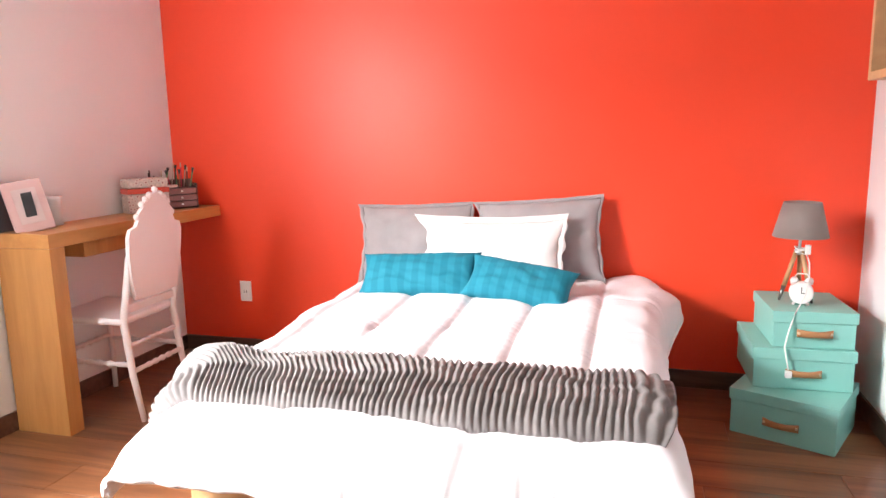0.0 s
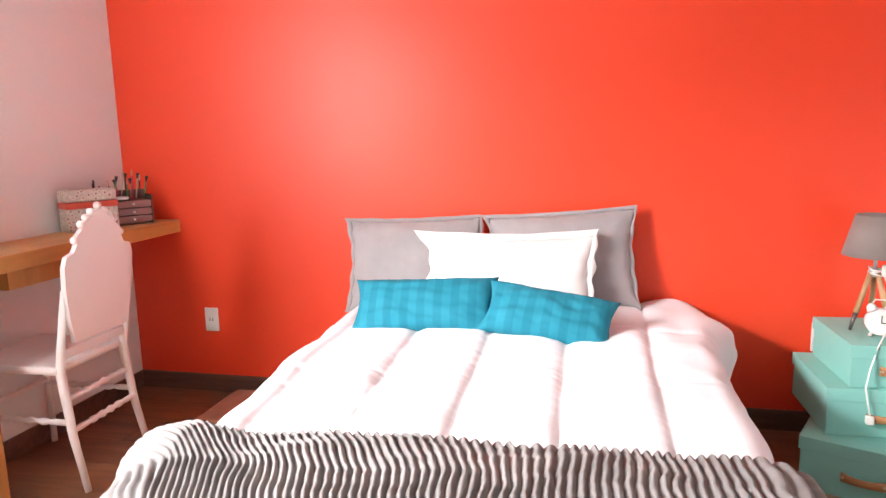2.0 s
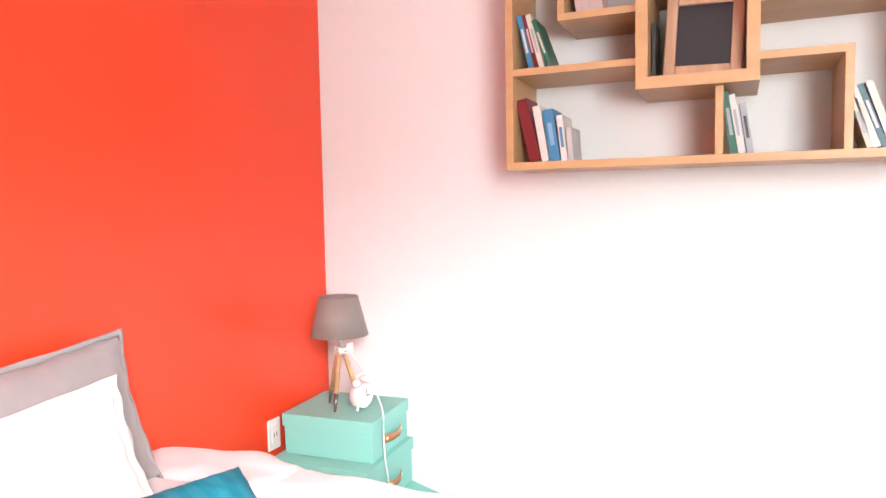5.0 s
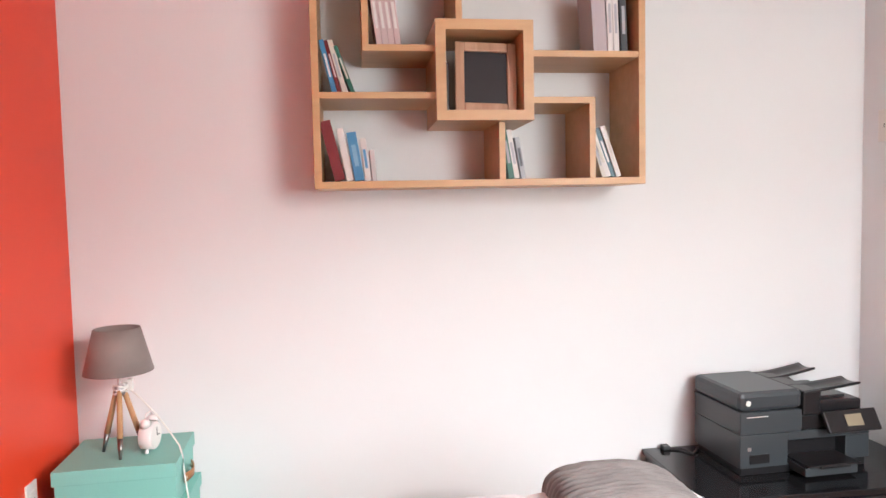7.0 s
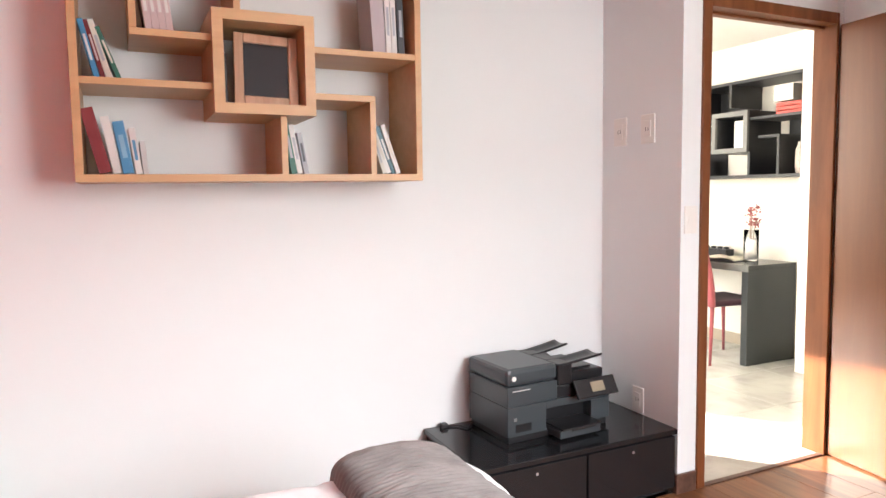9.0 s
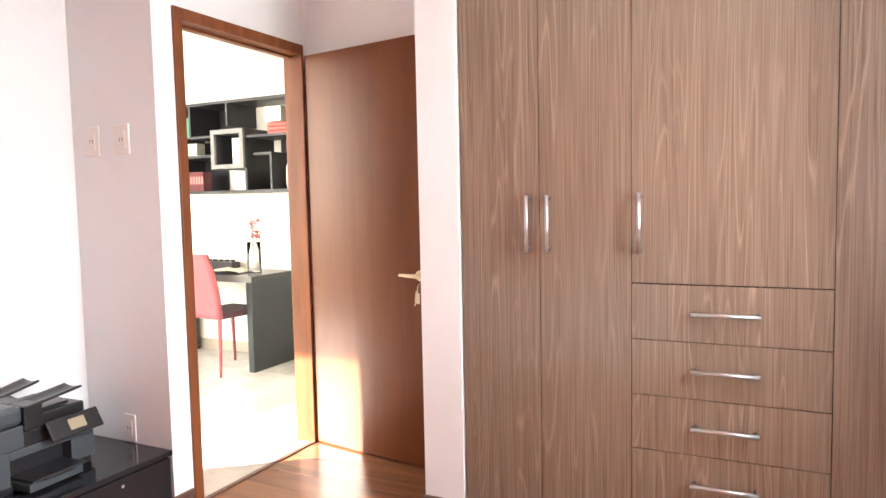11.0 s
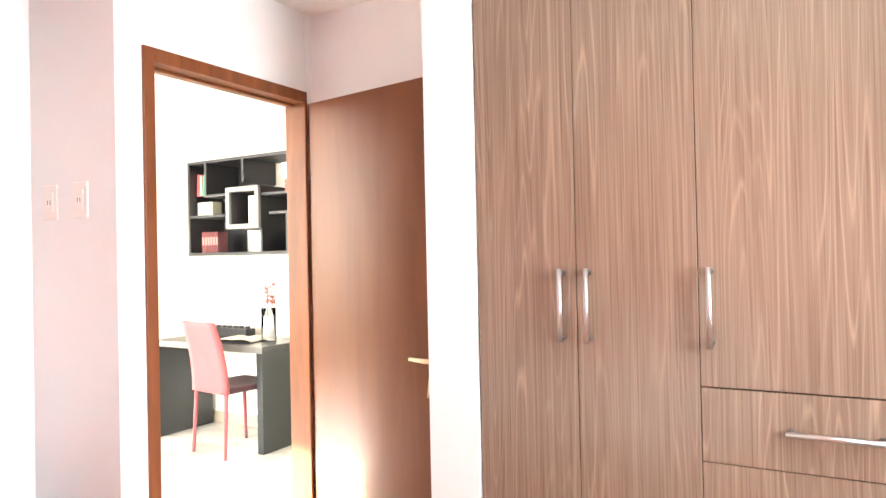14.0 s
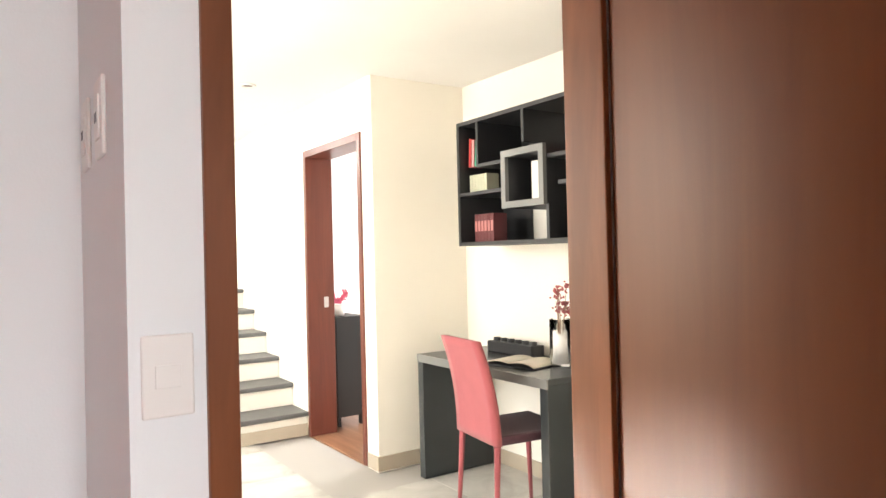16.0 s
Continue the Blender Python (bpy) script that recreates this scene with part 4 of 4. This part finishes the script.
for args in (("dark green book leaning on the divider", -1.560, 0.020, 0.180, 9, GRN, GRY), ("white book leaning on a green one", -1.580, 0.018, 0.172, 10, WHT, GRY),
             ("grey speckled book beside a white one", -1.602, 0.017, 0.145, 9, GRY, DRK), ("white paperback leaning at the divider", -1.895, 0.015, 0.140, 17, CRM, GRY),
             ("cream paperback leaning beside another", -1.912, 0.018, 0.178, 20, WHT, CRM), ("dark teal paperback leaning over", -1.930, 0.015, 0.182, 20, TEA, WHT),
             ("white paperback at the end of the row", -1.950, 0.018, 0.188, 19, WHT, CRM)):
    book(args[0], BKX, args[1], zb + 0.001, args[2], args[3], 0.13, args[4], args[5], args[6], "books on the wall shelf")
for k in range(4):
    book("pale pink volume with small dark marks, leaning", BKX, -1.113 - 0.021 * k, 1.813, 0.020, 0.20, 0.13, 7, PNK, WHT, "pale pink volumes")
for args in (("wide lilac-grey folder on the upper shelf", -1.885, 0.050, 0.23, 3, (0.42, 0.36, 0.38), None), ("white volume with dark marks", -1.922, 0.020, 0.23, 2, WHT, GRY),
             ("white volume with dark marks", -1.944, 0.020, 0.23, 2, WHT, GRY), ("black volume at the shelf's end", -1.972, 0.024, 0.22, 2, DRK, GRY)):
    book(args[0], BKX, args[1], 1.798, args[2], args[3], 0.14, args[4], args[5], args[6], "volumes on the upper shelf")

M_COPPER = wood("copper_frame_wood", (0.42, 0.24, 0.15), (0.56, 0.34, 0.23), 2, 3, 8, 0.4)
pf = thing("photo_frame", "copper-brown photo frame with dark pane, in the square compartment", "picture frame", pose(SX + 0.02, -1.470, 1.592, 2, 10, 0))
w, h, q = 0.107, 0.248, 0.032
for s_ in ((0, 0.016, -w, -w + q, 0, h), (0, 0.016, w - q, w, 0, h), (0, 0.016, -w + q, w - q, 0, q), (0, 0.016, -w + q, w - q, h - q, h)):
    part("frame_bar", boxes(s_, bevel=0.004), M_COPPER, pf)
part("pane", boxes((0.010, 0.014, -w + q, w - q, q, h - q)), mat("dark_picture_glass", (0.03, 0.03, 0.035), 0.12), pf)
part("stand", boxes((0.016, 0.020, -0.03, 0.03, 0.02, 0.16)), M_BLACK, pf, "", pose(0.06, 0, 0.0, 0, -20, 0))
single("notebook", boxes((SX + 0.03, SX + 0.15, -1.342, -1.332, 1.592, 1.76)), M_BLACK, "dark notebook standing behind the photo frame", "book")

# ---- things on the desk ----
DT = 0.844
fr = thing("desk_photo_frame", "pink and white photo frame leaning on the desk", "picture frame", pose(0.69, -1.07, DT, -16, -8, 62))
part("frame_board", boxes((-0.075, 0.075, 0, 0.014, 0, 0.215), bevel=0.003), paint("pink_frame_paint", (0.62, 0.42, 0.40), 0.4), fr)
part("mount", boxes((-0.045, 0.045, -0.003, 0.0, 0.035, 0.18)), paint("frame_mount", (0.62, 0.50, 0.48), 0.6), fr)
part("stand", boxes((-0.02, 0.02, 0.014, 0.018, 0.0, 0.16)), M_BLACK, fr, "", pose(0, 0, 0, 16, 0, 0))
single("dark_folder", boxes((0.0, 0.012, -0.09, 0.09, 0.0, 0.17), bevel=0.002), paint("slate_folder", (0.05, 0.09, 0.11), 0.5), "dark slate folder leaning on the wall behind the photo frame", "folder", pose(0.585, -1.10, DT, 0, -8, 6))
vs = thing("glass_tumbler", "small white frosted tumbler on the desk", "cup", pose(0.61, -0.89, DT))
part("glass_body", lathe(bmesh.new(), [(0.0, 0.002), (0.028, 0.0), (0.026, 0.04), (0.031, 0.11), (0.033, 0.125), (0.030, 0.125), (0.024, 0.045), (0.0, 0.01)], 28), mat("frosted_glass", (0.75, 0.73, 0.72), 0.35), vs)

M_FLORAL = mat("floral_print", (0.6, 0.5, 0.45), 0.7)
nt, nn, ll, b = nodes(M_FLORAL)
vo = nn.new("ShaderNodeTexVoronoi")
vo.inputs["Scale"].default_value = 55
ll.new(coords(nt), vo.inputs["Vector"])
ll.new(ramp(nt, vo.outputs["Distance"], [(0.15, (0.25, 0.10, 0.10)), (0.35, (0.62, 0.55, 0.48)), (0.7, (0.45, 0.40, 0.36))]), b.inputs["Base Color"])
mb = thing("make_up_case", "floral print case with a red lid band, on the desk", "case", pose(0.655, -0.37, DT, 0, 0, 62))
part("case_body", boxes((-0.105, 0.105, -0.045, 0.045, 0, 0.095), bevel=0.006), M_FLORAL, mb)
part("red_band", boxes((-0.106, 0.106, -0.046, 0.046, 0.096, 0.122), bevel=0.003), paint("coral_red_cloth", (0.55, 0.08, 0.05), 0.7), mb)
part("case_lid", boxes((-0.105, 0.105, -0.045, 0.045, 0.123, 0.172), bevel=0.010), M_FLORAL, mb)

M_ACRYL = mat("smoky_acrylic", (0.30, 0.22, 0.20), 0.12, Transmission_Weight=0.55, IOR=1.3)
org = thing("acrylic_organizer", "clear acrylic make-up organizer with small drawers, full of brushes", "organizer", pose(0.70, -0.17, DT, 0, 0, 55))
part("shell", boxes((-0.085, 0.085, -0.05, 0.05, 0.0, 0.004), (-0.085, 0.085, 0.046, 0.05, 0.004, 0.15), (-0.085, -0.081, -0.05, 0.046, 0.004, 0.13), (0.081, 0.085, -0.05, 0.046, 0.004, 0.13)), M_ACRYL, org)
for k in range(3):
    d = part("small_drawer", boxes((-0.078, 0.078, -0.052, 0.044, 0.008 + 0.034 * k, 0.038 + 0.034 * k), bevel=0.002), paint("brown_powder", (0.22, 0.09, 0.08), 0.35) if k == 0 else bpy.data.materials["brown_powder"], org)
    part("drawer_knob", tube(bmesh.new(), [(0, -0.052, 0.023 + 0.034 * k), (0, -0.060, 0.023 + 0.034 * k)], 0.005, 10), M_PLASTIC, d)
part("powder_jar", lathe(bmesh.new(), [(0, 0), (0.03, 0), (0.03, 0.012), (0, 0.014)], 24, (-0.035, -0.01, 0.112)), M_PLASTIC, org)
rnd = random.Random(4)
for k in range(12):
    x, y = -0.075 + 0.013 * k, rnd.uniform(0.0, 0.035)
    hh = rnd.uniform(0.05, 0.10)
    col = ((0.03, 0.03, 0.03), (0.05, 0.25, 0.10), (0.45, 0.20, 0.10), (0.55, 0.05, 0.12), (0.5, 0.42, 0.35))[k % 5]
    lx, ly = rnd.uniform(-0.02, 0.02), rnd.uniform(-0.01, 0.012)
    br = part("brush", tube(bmesh.new(), [(x, y, 0.11), (x + lx, y + ly, 0.12 + hh)], [0.0028, 0.0036], 8), cover(col), org)
    part("bristles", tube(bmesh.new(), [(x + lx, y + ly, 0.12 + hh), (x + lx * 1.3, y + ly * 1.3, 0.145 + hh)], [0.0035, 0.008 if k % 2 else 0.003], 8), cover((0.03, 0.02, 0.02) if k % 2 else (0.5, 0.4, 0.3)), br)
jar = thing("brush_cup", "small cup of black pencils beside the organizer", "cup", pose(0.62, -0.27, DT))
part("cup_body", lathe(bmesh.new(), [(0, 0), (0.022, 0), (0.024, 0.08), (0.021, 0.08), (0.019, 0.005), (0, 0.005)], 20), M_ACRYL, jar)
for k in range(4):
    part("pencil", tube(bmesh.new(), [(0.008 * math.cos(k * 1.6), 0.008 * math.sin(k * 1.6), 0.006), (0.018 * math.cos(k * 1.6), 0.018 * math.sin(k * 1.6), 0.16 + 0.015 * k)], 0.0035, 8), M_BLACK, jar)

# ---- things in the hall ----
bkh = HYS + 0.19
for k, (rgb, hh, ln) in enumerate((((0.45, 0.05, 0.05), 0.17, -4), ((0.50, 0.25, 0.25), 0.16, -3), ((0.04, 0.28, 0.16), 0.165, -6), ((0.60, 0.57, 0.50), 0.15, -9), ((0.10, 0.03, 0.03), 0.14, -12))):
    ob = thing("hall_book", ("red", "pink", "green", "cream", "dark brown")[k] + " book leaning on the black hall shelf", "book", pose(5.765 - 0.030 * k, bkh, 1.842, 0, ln, 0), "books on the hall shelf")
    part("cover_board", boxes((-0.012, 0.012, -0.0, 0.09, 0, hh), bevel=0.001), cover(rgb), ob)
    part("pages", boxes((-0.010, 0.010, -0.1, -0.001, 0.003, hh - 0.003)), M_PAGES, ob)
for k in range(6):
    ob = thing("hall_book", "cream paperback in a row on the black hall shelf", "book", pose(5.755 - 0.028 * k, bkh, 1.687), "cream paperbacks")
    part("cover_board", boxes((-0.012, 0.012, 0.0, 0.09, 0, 0.105), bevel=0.001), cover((0.50, 0.50, 0.38)), ob)
for k in range(6):
    ob = thing("hall_book", "dark red volume with pale bands, in the hall shelf", "book", pose(5.70 - 0.030 * k, bkh, 1.396), "dark red volumes")
    part("cover_board", boxes((-0.014, 0.014, 0.0, 0.10, 0, 0.16), bevel=0.002), cover((0.10, 0.012, 0.016)), ob)
    part("title_bar", boxes((-0.010, 0.010, 0.1003, 0.1013, 0.06, 0.12)), cover((0.42, 0.16, 0.15)), ob)
for k in range(3):
    single("hall_book", boxes((4.62, 4.86, HYS + 0.06, HYS + 0.27, 1.822 + 0.030 * k, 1.848 + 0.030 * k), bevel=0.002), cover((0.55, 0.08, 0.06)), "bright red book lying in a stack on the hall shelf", "book", None, "red books lying in a stack")
cn = thing("white_vase", "tall white rectangular vase in the hall shelf's square", "vase", pose(5.19, HYS + 0.22, 1.601))
part("vase_body", boxes((-0.05, 0.05, -0.04, 0.04, 0, 0.215), bevel=0.006), mat("white_porcelain", (0.8, 0.78, 0.74), 0.2), cn)
pv = thing("patterned_vase", "blue and white patterned jar on the hall shelf", "vase", pose(4.68, HYS + 0.22, 1.395))
part("jar_body", lathe(bmesh.new(), [(0, 0), (0.035, 0), (0.042, 0.05), (0.040, 0.17), (0.025, 0.21), (0.028, 0.225), (0, 0.225)], 24), M_FLORAL, pv)
single("box_file", boxes((4.70, 4.86, HYS + 0.05, HYS + 0.3, 1.915, 2.03), bevel=0.003), cover((0.55, 0.54, 0.50)), "pale grey box file on top of the red books", "box")

nb = thing("open_book", "open book with cream pages on the hall desk", "book", pose(5.25, -5.27, 0.736, 0, 0, 12))
part("cover_board", boxes((-0.17, 0.17, -0.115, 0.115, 0, 0.006), bevel=0.001), M_BLACK, nb)
for s in (-1, 1):
    bm = bmesh.new()
    surface(bm, lambda u, v: (s * (0.005 + 0.155 * u), -0.108 + 0.216 * v, 0.008 + 0.022 * math.sin(math.pi * min(1, 0.15 + u * 0.85)) ** 0.6), 10, 2)
    pg = part("page_block", bm, M_PAGES, nb)
    pg.modifiers.new("thick", "SOLIDIFY").thickness = 0.006
ds = thing("desk_organizer", "long black desk tray with round holders, on the hall desk", "organizer", pose(5.58, -5.50, 0.736))
part("tray_body", boxes((-0.20, 0.20, -0.05, 0.05, 0, 0.062), bevel=0.004), M_BLACK, ds)
for k in range(6):
    part("holder", lathe(bmesh.new(), [(0.022, 0.0), (0.022, 0.018), (0.018, 0.018), (0.018, 0.0)], 16, (-0.165 + 0.066 * k, 0, 0.062)), M_BLACK, ds)
gv = thing("glass_vase", "clear glass vase with dark red dried flowers on the hall desk", "vase", pose(5.09, -5.40, 0.736))
gl = part("glass_body", lathe(bmesh.new(), [(0, 0.0), (0.055, 0.0), (0.055, 0.24), (0.051, 0.24), (0.051, 0.012), (0, 0.012)], 28), M_GLASS, gv)
gl.visible_shadow = False
part("white_sand", lathe(bmesh.new(), [(0, 0.013), (0.050, 0.013), (0.050, 0.15), (0, 0.155)], 24), M_PLASTIC, gv)
rnd = random.Random(7)
M_PETAL = cloth("dark_red_petals", (0.30, 0.07, 0.07), 0.8, 0.3)
for k in range(7):
    a, rr_ = rnd.uniform(0, 6.28), rnd.uniform(0.01, 0.05)
    tip = (rr_ * math.cos(a), rr_ * math.sin(a), rnd.uniform(0.30, 0.44))
    stm = part("flower_stem", tube(bmesh.new(), [(0.01 * math.cos(a), 0.01 * math.sin(a), 0.08), (tip[0] * 0.6, tip[1] * 0.6, 0.25), tip], 0.002, 6), cover((0.30, 0.20, 0.14)), gv)
    bm = bmesh.new()
    for q in range(16):
        c = Vector(tip) + Vector((rnd.uniform(-1, 1), rnd.uniform(-1, 1), rnd.uniform(-2.4, 1))) * 0.022
        bmesh.ops.create_icosphere(bm, subdivisions=1, radius=rnd.uniform(0.006, 0.012), matrix=Matrix.LocRotScale(c, Euler((rnd.uniform(0, 3), rnd.uniform(0, 3), 0)), (1, 0.8, 0.4)))
    part("blossom", bm, M_PETAL, stm)

fl = thing("flower_pot", "bright pink flowers in a white pot on the far cabinet", "flowers", pose(7.43, -5.24, 0.861))
part("pot", lathe(bmesh.new(), [(0, 0), (0.045, 0), (0.055, 0.09), (0.048, 0.09), (0, 0.07)], 20), M_PLASTIC, fl)
M_PINKP = cloth("bright_pink_petals", (0.65, 0.10, 0.18), 0.8, 0.2)
for k in range(9):
    a = k * 0.7
    c = Vector((0.05 * math.cos(a) * (k % 3) / 2, 0.06 * math.sin(a), 0.12 + 0.02 * (k % 4)))
    bm = bmesh.new()
    for q in range(9):
        e = Vector((rnd.uniform(-1, 1), rnd.uniform(-1, 1), rnd.uniform(-1, 1))) * 0.018
        bmesh.ops.create_icosphere(bm, subdivisions=1, radius=0.014, matrix=Matrix.LocRotScale(c + e, Euler((q, q * 2, 0)), (1, 1, 0.35)))
    part("blossom", bm, M_PINKP, fl)

for i, (x, y) in enumerate(((4.99, -4.11), (6.81, -4.35))):
    ob = thing("downlight", "small recessed white ceiling spotlight in the hall", "lamp", pose(x, y, HC), "recessed spotlights")
    part("trim_ring", lathe(bmesh.new(), [(0.052, 0.0), (0.052, -0.008), (0.036, -0.010), (0.034, -0.002), (0.034, 0.0)], 28), M_PLASTIC, ob)
    part("spot_lens", tube(bmesh.new(), [(0, 0, -0.003), (0, 0, -0.001)], 0.034, 24), M_BLACK, ob)

mt = thing("floor_mat", "rust-coloured folded mat on the floor beside the bed", "mat")
M_RUST = cloth("rust_cloth", (0.32, 0.12, 0.06), 0.9, 0.2)
part("mat_layer", boxes((1.07, 1.62, -0.44, -0.03, 0.001, 0.018), bevel=0.006), M_RUST, mt)
part("mat_layer", boxes((1.10, 1.60, -0.40, -0.05, 0.019, 0.036), bevel=0.006), M_RUST, mt)
cb = thing("power_cord", "black power cord behind the printer", "cable")
part("cord", tube(bmesh.new(), [(3.97, -2.22, CZ + 0.004), (3.95, -2.28, CZ + 0.006), (3.90, -2.30, CZ + 0.004), (3.955, -2.36, CZ + 0.012), (3.96, -2.44, CZ + 0.03)], 0.0045, 8), M_BLACK, cb)
part("plug_end", boxes((3.955, 3.985, -2.235, -2.205, CZ + 0.001, CZ + 0.02), bevel=0.004), M_BLACK, cb)

# ---- floor pieces ----
rnd = random.Random(2)


def plank_mesh(length, width):
    return mesh_of("plank", box(bmesh.new(), 0.0006, length - 0.0006, -width + 0.0006, -0.0006, -0.012, 0.0, 0.0008, 1), M_PLANK)


floor = tagged(new("floor"), "reddish-brown wood laminate plank floor of the bedroom", kind="structure")
PW, PL, PX1 = 0.192, 1.28, XE + 0.02
full = plank_mesh(PL, PW)
row = 0
y = 0.0
while y > -4.2:
    x = XW - 0.02 - (row * 0.47) % PL
    while x < PX1:
        a, c = max(x, XW - 0.02), min(x + PL, PX1 if y > YJ - 0.1 else 3.501)
        if c - a > 0.02:
            me = full if c - a > PL - 0.001 else plank_mesh(c - a, PW)
            p = new("plank", me)
            p.location = (a, y, 0)
            p.parent = floor
        x += PL
    y -= PW
    row += 1

hfloor = tagged(new("hall_floor"), "pale grey polished stone tile floor of the hall", kind="structure")
TS = 0.6
tile_me = mesh_of("tile", box(bmesh.new(), 0.0015, TS - 0.0015, -TS + 0.0015, -0.0015, -0.012, 0.0, 0.001, 1), M_TILE)
for i in range(10):
    for j in range(7):
        x, y = 3.503 + TS * i, HYN + 0.0 - TS * j
        if y - TS > HYD - 0.1 or x < HXC - TS + 0.2:
            p = new("tile", tile_me)
            p.location = (x, y, 0)
            p.parent = hfloor
